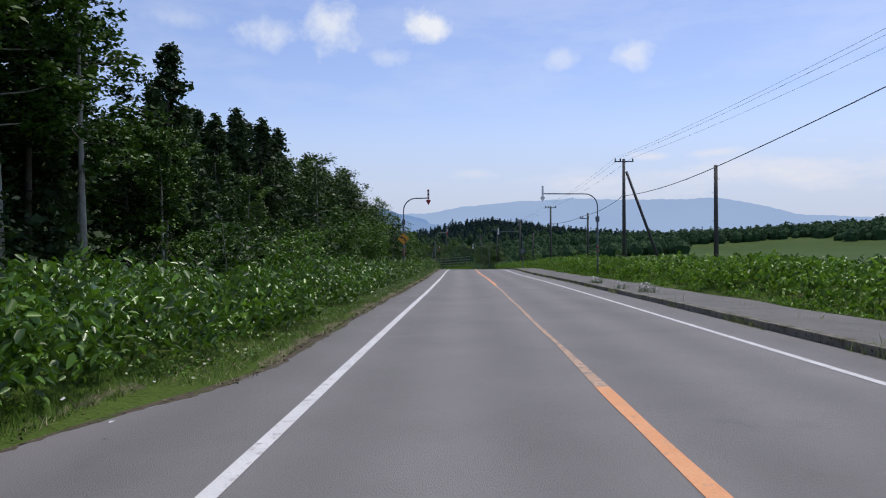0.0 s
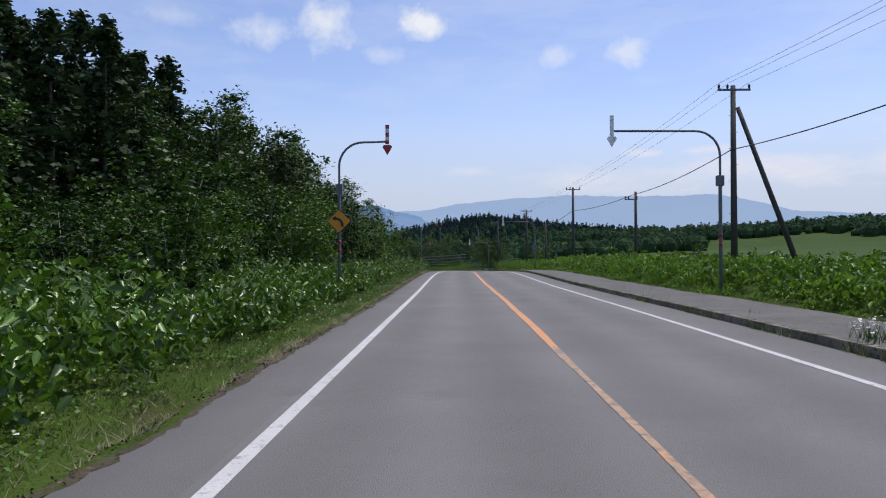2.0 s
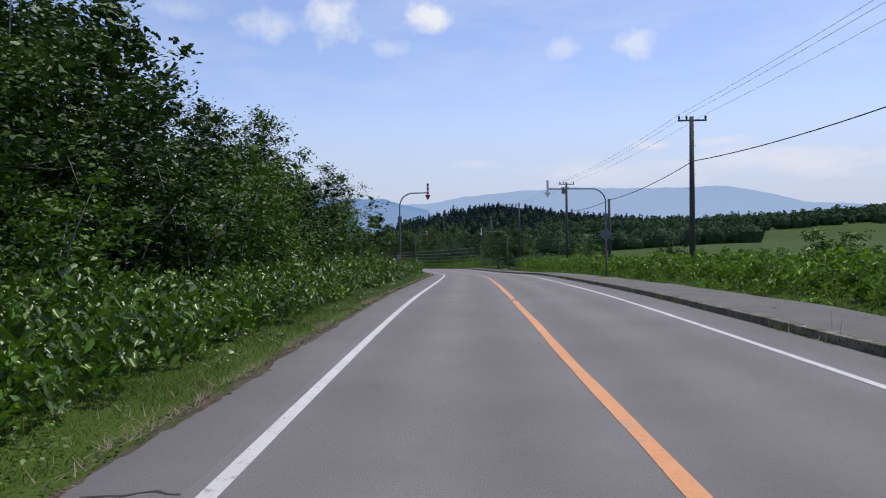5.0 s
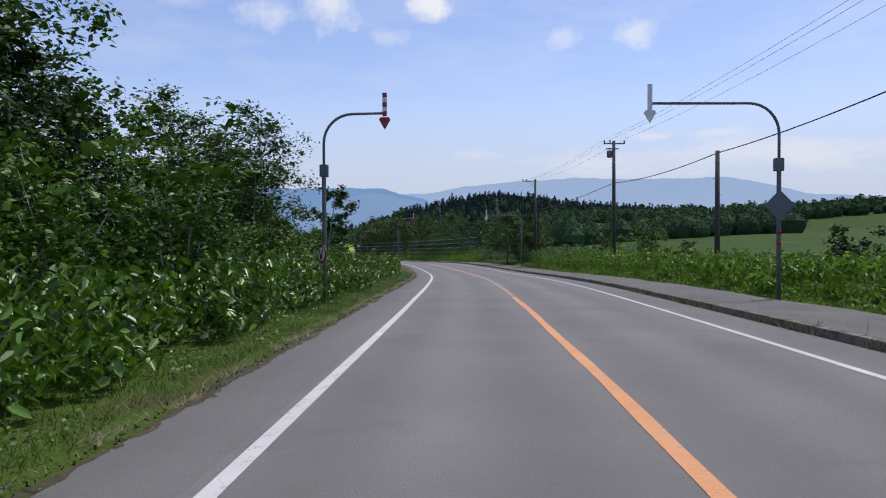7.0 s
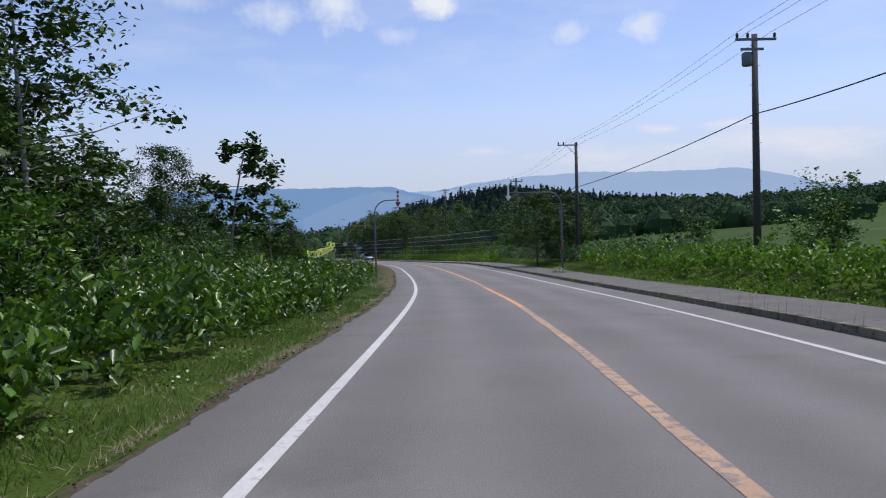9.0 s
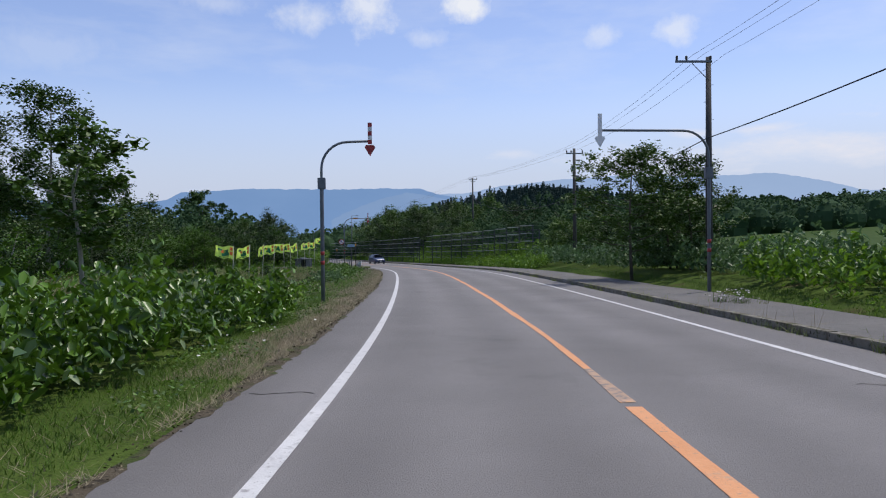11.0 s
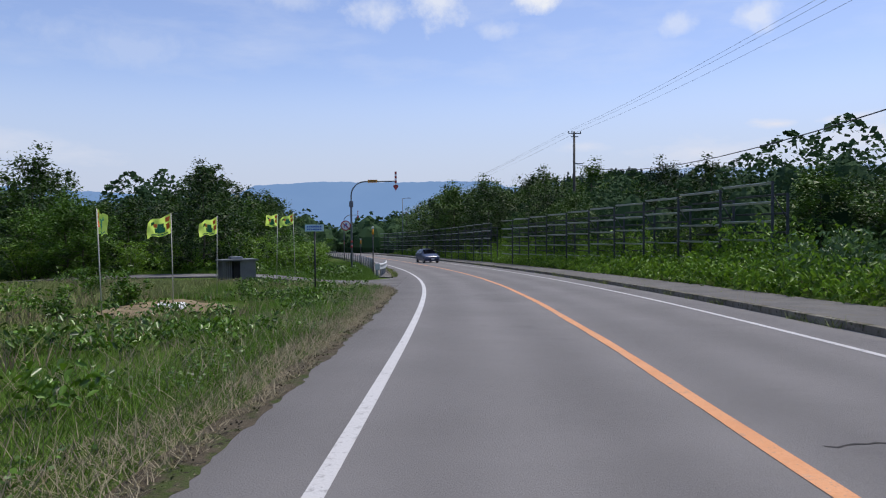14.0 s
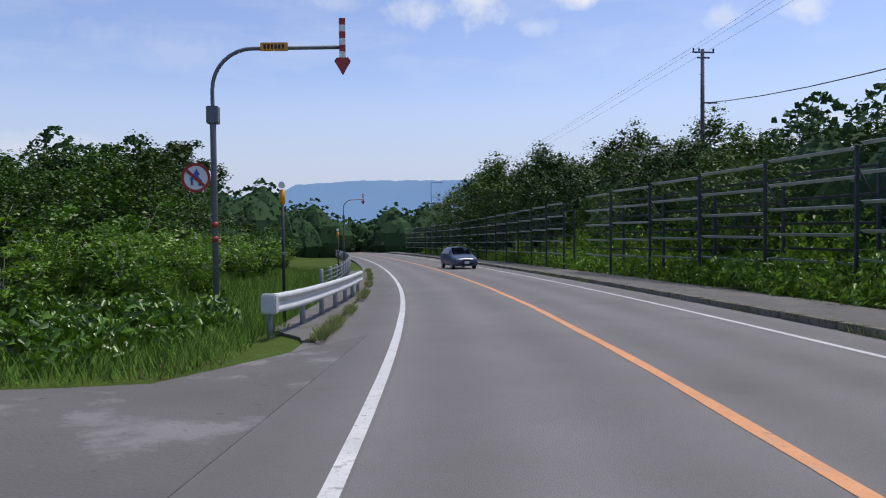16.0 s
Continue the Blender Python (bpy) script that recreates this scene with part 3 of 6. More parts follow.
for k in range(32):
    for g in range(6):
        a = k * 7 + g
        lane_faces.append((a, a + 1, a + 8, a + 7))


def past_lane(x, y):
    """Beyond the far edge of the side lane."""
    fx, fy = zip(*LANE_FAR[::-1])
    return (y > np.interp(x, fx, fy) + 0.05) & (x < -9.3)


def before_lane(x, y):
    nx_, ny_ = zip(*LANE_NEAR[::-1])
    return y < np.interp(x, nx_, ny_) - 0.03


side = new("side_lane", mesh_of("side_lane", lane_verts, lane_faces, SIDE_ASPHALT, True))
skirted(side, 0.25)
tagged(side, "narrow grey asphalt side lane joining the road", "side road", kind="structure")

FINE = np.arange(-20.0, 199.3, 0.13)
FRAY = np.random.RandomState(8).normal(0, 0.022, len(FINE))
litter = new("verge", ribbon("verge", FINE, lambda y: left_edge(y) - 0.12 - 0.55 * float(smooth(np.array(y), 141, 146)) * (1 - 0.7 * float(smooth(np.array(y), 165, 176))) - 0.1 * math.sin(y * 0.9) * math.sin(y * 0.37),
                             lambda y: left_edge(y) + 0.04 + float(np.interp(y, FINE, FRAY)) + 0.03 * math.sin(y * 3.1) * math.sin(y * 0.53), 0.002, LITTER))
skirted(litter, 0.12)
tagged(litter, "strip of dry litter and grit along the asphalt edge", "verge", kind="structure")

# painted survey mark: a cross line and the figures 1.0
mark = new("survey_mark", ribbon("survey_mark", [22.765, 22.80], lambda y: -3.9, lambda y: -2.3, 0.009, FADED_PAINT))
tagged(mark, "faint white painted survey line across the edge line", "road marking", kind="structure")
for letter, u in (("1.", -3.78), ("0", -3.48)):
    curve = bpy.data.curves.new("figure", "FONT")
    curve.body, curve.size, curve.extrude = letter, 0.36, 0.0015
    fig = new("survey_figure", curve)
    p = road_point(22.92, u, 0.011)
    fig.matrix_basis = Matrix.Translation(p) @ pose(0, 0, 0, 0, 0, math.degrees(heading(22.9)))
    curve.materials.append(FADED_PAINT)
    tagged(fig, "white painted survey figure on the asphalt", "road marking", kind="structure")

# cracks and seams in the asphalt
def crack(name, points, label):
    verts, faces = [], []
    for i, (y, u) in enumerate(points):
        wide = 0.014 + 0.006 * math.sin(i * 2.7)
        verts += [road_point(y - wide, u, 0.004), road_point(y + wide, u, 0.004)]
        if i:
            faces.append((2 * i - 2, 2 * i, 2 * i + 1, 2 * i - 1))
    return tagged(new(name, mesh_of(name, verts, faces, CRACK)), label, "crack", kind="structure")


CRACK = material("crack_filler", (0.045, 0.043, 0.042), (0.085, 0.08, 0.078), 4.0, 0.95, bump=0.5, fine=40.0, shine=0.1)
for y0, ua, ub in ((140.1, -4.05, -3.25), (140.2, 2.7, 4.3), (108.9, -4.3, -3.2), (64.0, -3.9, -3.2), (176.5, 0.4, 3.3), (121.0, -4.1, -2.6)):
    crack("crack", [(y0 + 0.05 * math.sin(u * 9 + y0) + 0.025 * math.sin(u * 23), u) for u in np.arange(ua, ub, 0.09)], "thin dark crack across the asphalt")

# mountains far off, in two ranges, their haze put into glowing blues
MOUNT = distant("far_mountain_haze", (0.335, 0.45, 0.665), 1.0, (0.30, 0.415, 0.635))
MOUNT_LEFT = distant("left_mountain_haze", (0.20, 0.325, 0.565), 1.0, (0.165, 0.285, 0.52))
MOUNT_NEAR = distant("near_mountain_haze", (0.235, 0.35, 0.57), 1.0, (0.20, 0.31, 0.52))


def range_of(name, distance, skyline, mat, label):
    """A range as a deep ridge round the horizon; skyline: azimuth and elevation in degrees."""
    az = np.arange(skyline[0][0], skyline[-1][0] + 0.01, 0.12)
    el = np.interp(az, [a for a, _ in skyline], [e for _, e in skyline])
    el = el + 0.045 * waves(az * 10, az * 3, 4.0) + 0.02 * waves(az * 50, az * 11, 3.0, 2.0)
    verts, faces = [], []
    for a, e in zip(az, el):
        for k, (d, h) in enumerate(((0.86, -0.03), (0.93, 0.5), (1.0, 1.0), (1.08, 0.3))):
            top = distance * math.tan(radians(e)) * h if h > 0 else -60
            verts.append((math.sin(radians(a)) * distance * d, 100 + math.cos(radians(a)) * distance * d, top))
    for i in range(len(az) - 1):
        for k in range(3):
            q = i * 4 + k
            faces.append((q, q + 4, q + 5, q + 1))
    ob = new(name, mesh_of(name, verts, faces, mat, True))
    return tagged(ob, label, "mountain", kind="structure")


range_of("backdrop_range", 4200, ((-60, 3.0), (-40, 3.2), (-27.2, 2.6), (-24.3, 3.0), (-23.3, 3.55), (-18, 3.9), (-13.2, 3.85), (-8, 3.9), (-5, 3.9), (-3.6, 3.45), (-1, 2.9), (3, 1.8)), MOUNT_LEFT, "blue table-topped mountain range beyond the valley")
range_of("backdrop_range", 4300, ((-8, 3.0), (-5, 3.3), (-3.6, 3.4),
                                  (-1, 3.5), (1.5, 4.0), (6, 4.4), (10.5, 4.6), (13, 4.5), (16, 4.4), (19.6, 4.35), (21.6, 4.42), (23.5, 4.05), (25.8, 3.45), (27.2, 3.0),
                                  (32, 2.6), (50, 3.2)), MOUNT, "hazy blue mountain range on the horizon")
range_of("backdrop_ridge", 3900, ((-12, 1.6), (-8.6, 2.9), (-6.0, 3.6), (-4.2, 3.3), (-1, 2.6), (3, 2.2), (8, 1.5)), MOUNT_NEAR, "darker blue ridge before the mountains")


# ---------------------------------------------------------------- plants
def leaf_quads(centres, size, rng, aspect=0.5, up=0.6, droop=0.25):
    """Folded, pointed leaves about the centres, facing mostly upwards; size: an array or a number."""
    n = len(centres)
    size = np.broadcast_to(size, (n,)) * rng.uniform(0.7, 1.3, n)
    a = rng.uniform(0, 2 * math.pi, n)
    out = np.stack([np.cos(a), np.sin(a), rng.normal(-droop, 0.35, n)], -1)
    out /= np.linalg.norm(out, axis=1, keepdims=True)
    nor = np.stack([rng.normal(0, 1 - up, n), rng.normal(0, 1 - up, n), np.full(n, up + 0.1)], -1)
    sidew = np.cross(out, nor)
    sidew /= np.linalg.norm(sidew, axis=1, keepdims=True) + 1e-9
    lift = np.cross(sidew, out)
    s = size[:, None]
    base, tip = centres - out * s * 0.5, centres + out * s * 0.5
    mid = centres - out * s * 0.08
    l = mid + sidew * s * aspect * 0.5 + lift * s * 0.08
    r = mid - sidew * s * aspect * 0.5 + lift * s * 0.08
    return np.stack([base, l, tip, r], 1).reshape(-1, 3)


def broad_leaves(name, centres, size, rng, mat, aspect=0.5, up=0.4, droop=0.6):
    """Ovate leaves folded along the midrib, six corners each."""
    n = len(centres)
    size = np.broadcast_to(size, (n,)) * rng.uniform(0.5, 1.4, n)
    a = rng.uniform(0, 2 * math.pi, n)
    out = np.stack([np.cos(a), np.sin(a), rng.normal(-droop, 0.4, n)], -1)
    out /= np.linalg.norm(out, axis=1, keepdims=True)
    nor = np.stack([rng.normal(0, 1 - up, n), rng.normal(0, 1 - up, n), np.full(n, up + 0.1)], -1)
    sidew = np.cross(out, nor)
    sidew /= np.linalg.norm(sidew, axis=1, keepdims=True) + 1e-9
    lift = np.cross(sidew, out)
    s = size[:, None]

    def corner(along, wide, rise):
        return centres + out * s * along + sidew * s * aspect * wide + lift * s * rise

    v = np.stack([corner(-0.5, 0, 0), corner(-0.22, 0.5, 0.10), corner(0.18, 0.4, 0.07), corner(0.5, 0, -0.08), corner(0.18, -0.4, 0.07), corner(-0.22, -0.5, 0.10)], 1)
    me = bpy.data.meshes.new(name)
    me.vertices.add(6 * n)
    me.vertices.foreach_set("co", v.astype(np.float32).ravel())
    me.loops.add(8 * n)
    me.loops.foreach_set("vertex_index", (np.arange(n, dtype=np.int32)[:, None] * 6 + np.array((0, 1, 2, 3, 0, 3, 4, 5), np.int32)).ravel())
    me.polygons.add(2 * n)
    me.polygons.foreach_set("loop_start", np.arange(0, 8 * n, 4, dtype=np.int32))
    me.materials.append(mat)
    me.update(calc_edges=True)
    return me


def scatter(rng, n, y0, y1, u0, u1, keep=None):
    """Random places on the ground in a strip along the road."""
    ys, us = rng.uniform(y0, y1, n), rng.uniform(u0, u1, n)
    s = np.interp(ys, YS, SLOPE)
    k = 1 / np.sqrt(1 + s * s)
    x, y = np.interp(ys, YS, CX) + us * k, ys - us * s * k
    ok = np.ones(n, bool) if keep is None else keep(ys, us, x, y)
    return np.stack([x[ok], y[ok], ground_height(x[ok], y[ok])], -1)


def blade_tris(feet, height, rng, width=0.004, lean=0.45):
    """Thin pointed grass blades, three corners each."""
    n = len(feet)
    h = np.broadcast_to(height, (n,)) * rng.uniform(0.5, 1.35, n)
    a = rng.uniform(0, 2 * math.pi, n)
    sidew = np.stack([np.cos(a), np.sin(a), 0 * a], -1) * width
    tip = feet + np.stack([rng.normal(0.1, lean, n), rng.normal(-0.05, lean, n), np.ones(n)], -1) * h[:, None]
    return np.stack([feet - sidew, feet + sidew, tip], 1).reshape(-1, 3)


def stuff(name, quads, mat, label, category, corners=4):
    ob = new(name, quads_mesh(name, quads, len(quads) // corners, mat, corners))
    return tagged(ob, label, category, kind="stuff")


def weed_bed(rng, feet, height, leaf, per, mat, name, label):
    """Broad-leaved plants: leaves in tiers round leaning stalks."""
    n = len(feet)
    h = height * rng.uniform(0.45, 1.15, n) * (1 + 0.38 * waves(feet[:, 0], feet[:, 1], 1.3, 0.6))
    f = rng.uniform(0.12, 1.0, (n, per)) ** 0.7
    lean = rng.normal(0, 0.12, (n, 1, 2))
    c = np.empty((n, per, 3))
    a = rng.uniform(0, 2 * math.pi, (n, per))
    r = rng.uniform(0.05, 0.28, (n, per)) * (1.25 - f * 0.6)
    c[..., 0] = feet[:, None, 0] + np.cos(a) * r + lean[..., 0] * f * h[:, None]
    c[..., 1] = feet[:, None, 1] + np.sin(a) * r + lean[..., 1] * f * h[:, None]
    c[..., 2] = feet[:, None, 2] + f * h[:, None]
    ob = new(name, broad_leaves(name, c.reshape(-1, 3), leaf, rng, mat, 0.45, 0.42, 0.7))
    return tagged(ob, label, "weeds", kind="stuff")


def open_ground(ys, us, x, y):
    """Patches where plants stand, with gaps."""
    return waves(x, y, 3.1, 1.3) > -0.62


def crown_leaves(rng, centres, spread, per, size, up=0.5, droop=0.2):
    n = len(centres)
    c = centres[:, None] + np.clip(rng.normal(0, 0.85, (n, per, 3)), -1.35, 1.35) * spread[:, None, None] * np.array([0.6, 0.6, 0.42])
    return leaf_quads(c.reshape(-1, 3), size, rng, 0.5, up, droop)


def heart_leaves(rng, centres, spread, per, size):
    """Larger leaf masses in the heart of each clump, which keep the inside of a crown in shade."""
    n = len(centres)
    c = centres[:, None] + rng.normal(0, 0.32, (n, per, 3)) * spread[:, None, None] * np.array([0.6, 0.6, 0.42])
    return leaf_quads(c.reshape(-1, 3), np.repeat(np.minimum(spread * 0.7, size * 1.55), per), rng, 0.7, 0.45, 0.2)


def make_tree(seed, height, radius, first, limbs, per, leaf, bark, mat, label, at, category="tree", name="tree", group="roadside trees", lean=0.04, tight=1.0):
    """A broad-leaved tree: a tapered trunk with limbs, and a crown of leaf clumps with gaps."""
    rng = np.random.RandomState(seed)
    root = empty(name, at, label, category, group)
    bm = bmesh.new()
    top = Vector((rng.normal(0, lean) * height, rng.normal(0, lean) * height, height * 0.93))
    spine = [Vector((0, 0, -0.3)), top * 0.3 + Vector((rng.normal(0, 0.1), rng.normal(0, 0.1), 0)), top * 0.65 + Vector((rng.normal(0, 0.15), 0, 0)), top]
    thick = 0.009 * height + 0.025
    tube(bm, spine, [thick, thick * 0.75, thick * 0.45, 0.015], 7)
    clumps, spreads = [], []
    for i in range(limbs):
        f = first + (0.97 - first) * ((i + 0.5) / limbs)
        shape = math.sin(math.pi * min(1, (f - first) / (1 - first) * 0.80 + 0.20)) ** 0.75
        a = i * 2.4 + rng.uniform(-0.5, 0.5)
        length = radius * shape * rng.uniform(0.65, 1.15)
        start = top * f
        end = start + Vector((math.cos(a) * length, math.sin(a) * length, length * rng.uniform(0.1, 0.45)))
        tube(bm, [start, start.lerp(end, 0.55) + Vector((0, 0, -0.05 * length)), end], [thick * 0.32 * (1.15 - f), thick * 0.2 * (1.15 - f) + 0.006, 0.006], 5)
        for g in (0.45, 0.75, 1.0):
            for _ in range(2):
                p = start.lerp(end, g)
                clumps.append((p.x + rng.normal(0, 0.18) * radius, p.y + rng.normal(0, 0.18) * radius, p.z + rng.normal(0, 0.1) * radius))
                spreads.append(radius * rng.uniform(0.16, 0.30) * tight)
    part("trunk", bm, bark, root)
    quads = np.concatenate([crown_leaves(rng, np.array(clumps), np.array(spreads), per, leaf), heart_leaves(rng, np.array(clumps), np.array(spreads), 4, leaf)])
    crown = new("crown", quads_mesh("crown", quads, len(quads) // 4, mat))
    crown.parent = root
    return root


def make_conifer(seed, height, radius, per, mat, label, at):
    """A dark conifer: tiers of drooping sprays round a straight trunk."""
    rng = np.random.RandomState(seed)
    root = empty("conifer", at, label, "tree", "trees of the wood")
    bm = bmesh.new()
    tube(bm, [(0, 0, -0.3), (0, 0, height * 0.5), (0.1, 0, height)], [0.014 * height, 0.009 * height, 0.01], 7)
    part("trunk", bm, DARK_BARK, root)
    n = 250
    f = np.sort(rng.uniform(0.03, 1.0, n) ** 1.15)
    a = rng.uniform(0, 2 * math.pi, n)
    reach = radius * np.minimum(1.0, 1.25 * (1.03 - f)) ** 0.9 * rng.uniform(0.3, 1.1, n)
    c = np.stack([np.cos(a) * reach + 0.3 * reach, np.sin(a) * reach, f * height - reach * 0.1], -1)
    spread = radius * (0.12 + 0.13 * (1 - f))
    quads = np.concatenate([crown_leaves(rng, c, spread, per, 0.30, 0.3, -0.15), heart_leaves(rng, c, spread * 1.4, 4, 0.34)])
    crown = new("crown", quads_mesh("crown", quads, len(quads) // 4, mat))
    crown.parent = root
    return root


def place_copies(first, spots, rng, lo=0.8, hi=1.2):
    for x, y in spots:
        s = rng.uniform(lo, hi)
        copy_thing(first, Matrix.Translation((x, y, ground_at(x, y) - 0.05)) @ Matrix.Rotation(rng.uniform(0, 6.28), 4, "Z") @ Matrix.Diagonal((s, s, s * rng.uniform(0.92, 1.1), 1)))


def on_ground(x, y, turn=0.0, scale=1.0):
    return Matrix.Translation((x, y, ground_at(x, y) - 0.05)) @ Matrix.Rotation(turn, 4, "Z") @ Matrix.Scale(scale, 4)


def by_road(y, u):
    p = road_point(y, u)
    return p.x, p.y


def strip_spots(rng, y0, y1, u0, u1, step):
    out = []
    for y in np.arange(y0, y1, step):
        for u in np.arange(u0, u1, step):
            out.append(by_road(y + rng.uniform(-0.45, 0.45) * step, u + rng.uniform(-0.45, 0.45) * step))
    return out


# the wood on the near side
prng = np.random.RandomState(21)
tall_a = make_tree(31, 13.0, 2.1, 0.36, 18, 40, 0.24, BARK, LEAF, "tall slender tree with pale trunk at the wood's edge", on_ground(*by_road(25.5, -15.5), 0.0, 1.08))
tall_b = make_tree(32, 11.5, 1.9, 0.40, 16, 38, 0.24, BARK, LEAF, "slender pale-barked tree with thin high crown", on_ground(*by_road(28.0, -17.2), 0.0, 1.1))
broad_c = make_tree(37, 10.5, 3.2, 0.10, 22, 26, 0.31, DARK_BARK, LEAF, "tall broad-leaved tree deep in the wood", on_ground(*by_road(76, -19)))
broad_a = make_tree(33, 10.5, 3.2, 0.10, 22, 44, 0.22, BARK, LEAF, "dense broad-leaved tree in full summer leaf", on_ground(*by_road(72, -14)))
broad_b = make_tree(34, 8.0, 2.8, 0.06, 20, 36, 0.22, BARK, LEAF, "rounded broad-leaved tree in full leaf", on_ground(*by_road(84, -12.5)))
conifer_a = make_conifer(35, 13.0, 3.5, 13, NEEDLE, "dark conifer standing in the roadside wood", on_ground(*by_road(46, -22)))
conifer_b = make_conifer(36, 12.0, 3.2, 13, NEEDLE, "dark bushy conifer among broad-leaved trees", on_ground(*by_road(52, -20)))
for y, u, which, k in ((22.5, -16.6, tall_b, 1.12), (30, -19.5, tall_a, 0.98), (23.2, -18.6, tall_a, 1.1), (19, -18.5, tall_a, 1.0), (33.5, -16, tall_b, 0.64), (35.5, -16.8, tall_b, 0.6), (14, -16.5, tall_b, 1.05), (40, -15.5, tall_b, 0.55), (42.5, -14.8, tall_b, 0.5)):
    place_copies(which, [by_road(y, u)], prng, k, k + 0.05)
for spot in strip_spots(prng, 12, 40, -28, -19, 4.4):
    place_copies((conifer_a, conifer_b, conifer_a, broad_c)[prng.randint(4)], [spot], prng, 0.74 + 0.2 * float(spot[1] > 27), 0.82 + 0.2 * float(spot[1] > 27))
for spot in strip_spots(prng, 40, 66, -25.5, -16.0, 3.3):
    taller = 0.1 * float(smooth(np.array(spot[1]), 46, 56))
    place_copies((conifer_a, conifer_b)[prng.randint(2)], [spot], prng, 0.82 + taller, 0.92 + taller)
for spot in strip_spots(prng, 60, 92, -23.5, -16, 4.4):
    place_copies((broad_c, broad_c, conifer_b)[prng.randint(3)], [spot], prng, 1.1, 1.2)
for spot in strip_spots(prng, 58, 104, -15.5, -12, 3.6):
    place_copies((broad_a, broad_a, broad_b)[prng.randint(3)], [spot], prng, 0.84, 1.0)
for spot in strip_spots(prng, 104, 134, -24, -13.0, 4.8):
    place_copies(broad_b, [spot], prng, 0.72, 0.98)
place_copies(broad_a, [by_road(127, -13.3), by_road(131, -16.5), by_road(124, -15.5)], prng, 0.92, 0.98)
place_copies(broad_a, [by_road(125.5, -18)], prng, 1.16, 1.2)
place_copies(broad_a, [by_road(108, -19), by_road(115, -20.5)], prng, 0.98, 1.04)


# shrubs along the edge of the wood
def make_shrub(seed, height, radius, shoots, per, leaf, mat, label, at):
    rng = np.random.RandomState(seed)
    root = empty("shrub", at, label, "shrub", "roadside shrubs")
    clumps, spreads = [], []
    for i in range(shoots):
        a = i * 2.4
        bm = bmesh.new()
        end = Vector((math.cos(a) * radius * rng.uniform(0.2, 1), math.sin(a) * radius * rng.uniform(0.2, 1), height * rng.uniform(0.5, 1.0)))
        tube(bm, [(0.03 * math.cos(a), 0.03 * math.sin(a), -0.15), end * 0.5 + Vector((0, 0, 0.1 * height)), end], [0.03, 0.018, 0.005], 4)
        if i < 5:
            part("stem", bm, BARK, root)
        else:
            bm.free()
        for g in (0.25, 0.5, 0.75, 1.0):
            p = end * g
            clumps.append((p.x + rng.normal(0, 0.14) * radius, p.y + rng.normal(0, 0.14) * radius, p.z))
            spreads.append(radius * rng.uniform(0.18, 0.34))
    quads = np.concatenate([crown_leaves(rng, np.array(clumps), np.array(spreads), per, leaf), heart_leaves(rng, np.array(clumps), np.array(spreads), 3, leaf)])
    leaves = new("foliage", quads_mesh("foliage", quads, len(quads) // 4, mat))
    leaves.parent = root
    return root


shrub_a = make_shrub(41, 2.9, 1.5, 14, 36, 0.155, SHRUB, "leafy green roadside shrub taller than the weeds", on_ground(*by_road(25, -10)))
shrub_b = make_shrub(42, 4.2, 1.7, 17, 36, 0.165, SHRUB, "tall leafy shrub with pale green leaves", on_ground(*by_road(42, -9)))
shrub_c = make_shrub(43, 1.7, 1.2, 11, 32, 0.17, SHRUB, "low bushy green shrub beside the road", on_ground(*by_road(148, 11)))
for spot in strip_spots(prng, 29, 46, -14, -8.0, 2.8):
    place_copies((shrub_a, shrub_c)[prng.randint(2)], [spot], prng, 0.75, 1.05)
for spot in strip_spots(prng, 46, 62, -16, -7.2, 3.0):
    place_copies((shrub_a, shrub_b)[prng.randint(2)], [spot], prng, 0.75, 1.1)
for spot in strip_spots(prng, 62, 102, -11.5, -7.0, 2.7):
    place_copies((shrub_b, shrub_a, shrub_b)[prng.randint(3)], [spot], prng, 0.8, 1.2)
for spot in strip_spots(prng, 102, 134, -14, -9.2, 3.0):
    place_copies((shrub_a, shrub_b, shrub_a)[prng.randint(3)], [spot], prng, 0.75, 1.1)

for x, y, which, k in ((16.9, 134, shrub_b, 0.8), (17.8, 138, shrub_a, 0.9), (17.5, 152, shrub_b, 0.78), (19.5, 156, shrub_a, 0.9), (17.0, 87, shrub_c, 1.0), (18.5, 90.5, shrub_c, 0.9),
                       (16.2, 66, shrub_c, 0.85), (18.6, 112, shrub_c, 1.05), (16.0, 124, shrub_c, 0.9)):
    place_copies(which, [(x, y)], prng, k, k + 0.06)

# broad weeds on both sides
wrng = np.random.RandomState(51)


def verge_left(ys):
    return -0.2 - np.interp(ys, EDGE_Y, EDGE_U) - 1.05 * (ys < 8)


def off_lane(ys):
    return ys < 201


def weeds_from(ys, x, y):
    """The ragged front of the weeds beside the verge."""
    return -5.15 - 0.4 * smooth(ys, 70, 105) + 0.3 * waves(x, y, 2.0) - 0.35 * (ys < 9)


def weeds_to(us):
    return 149 + 0.5 * (us + 10)


weed_bed(wrng, scatter(wrng, 3700, -4, 84, -9.0, -4.9, lambda ys, us, x, y: us < weeds_from(ys, x, y)), 0.98, 0.15, 28, WEED, "weeds", "dense broad-leaved green roadside weeds")
weed_bed(wrng, scatter(wrng, 2500, 84, 150, -9.0, -4.9, lambda ys, us, x, y: (us < weeds_from(ys, x, y)) & (ys < weeds_to(us))), 1.18, 0.18, 26, WEED, "weeds",
         "tall large-leaved green weeds along the verge")
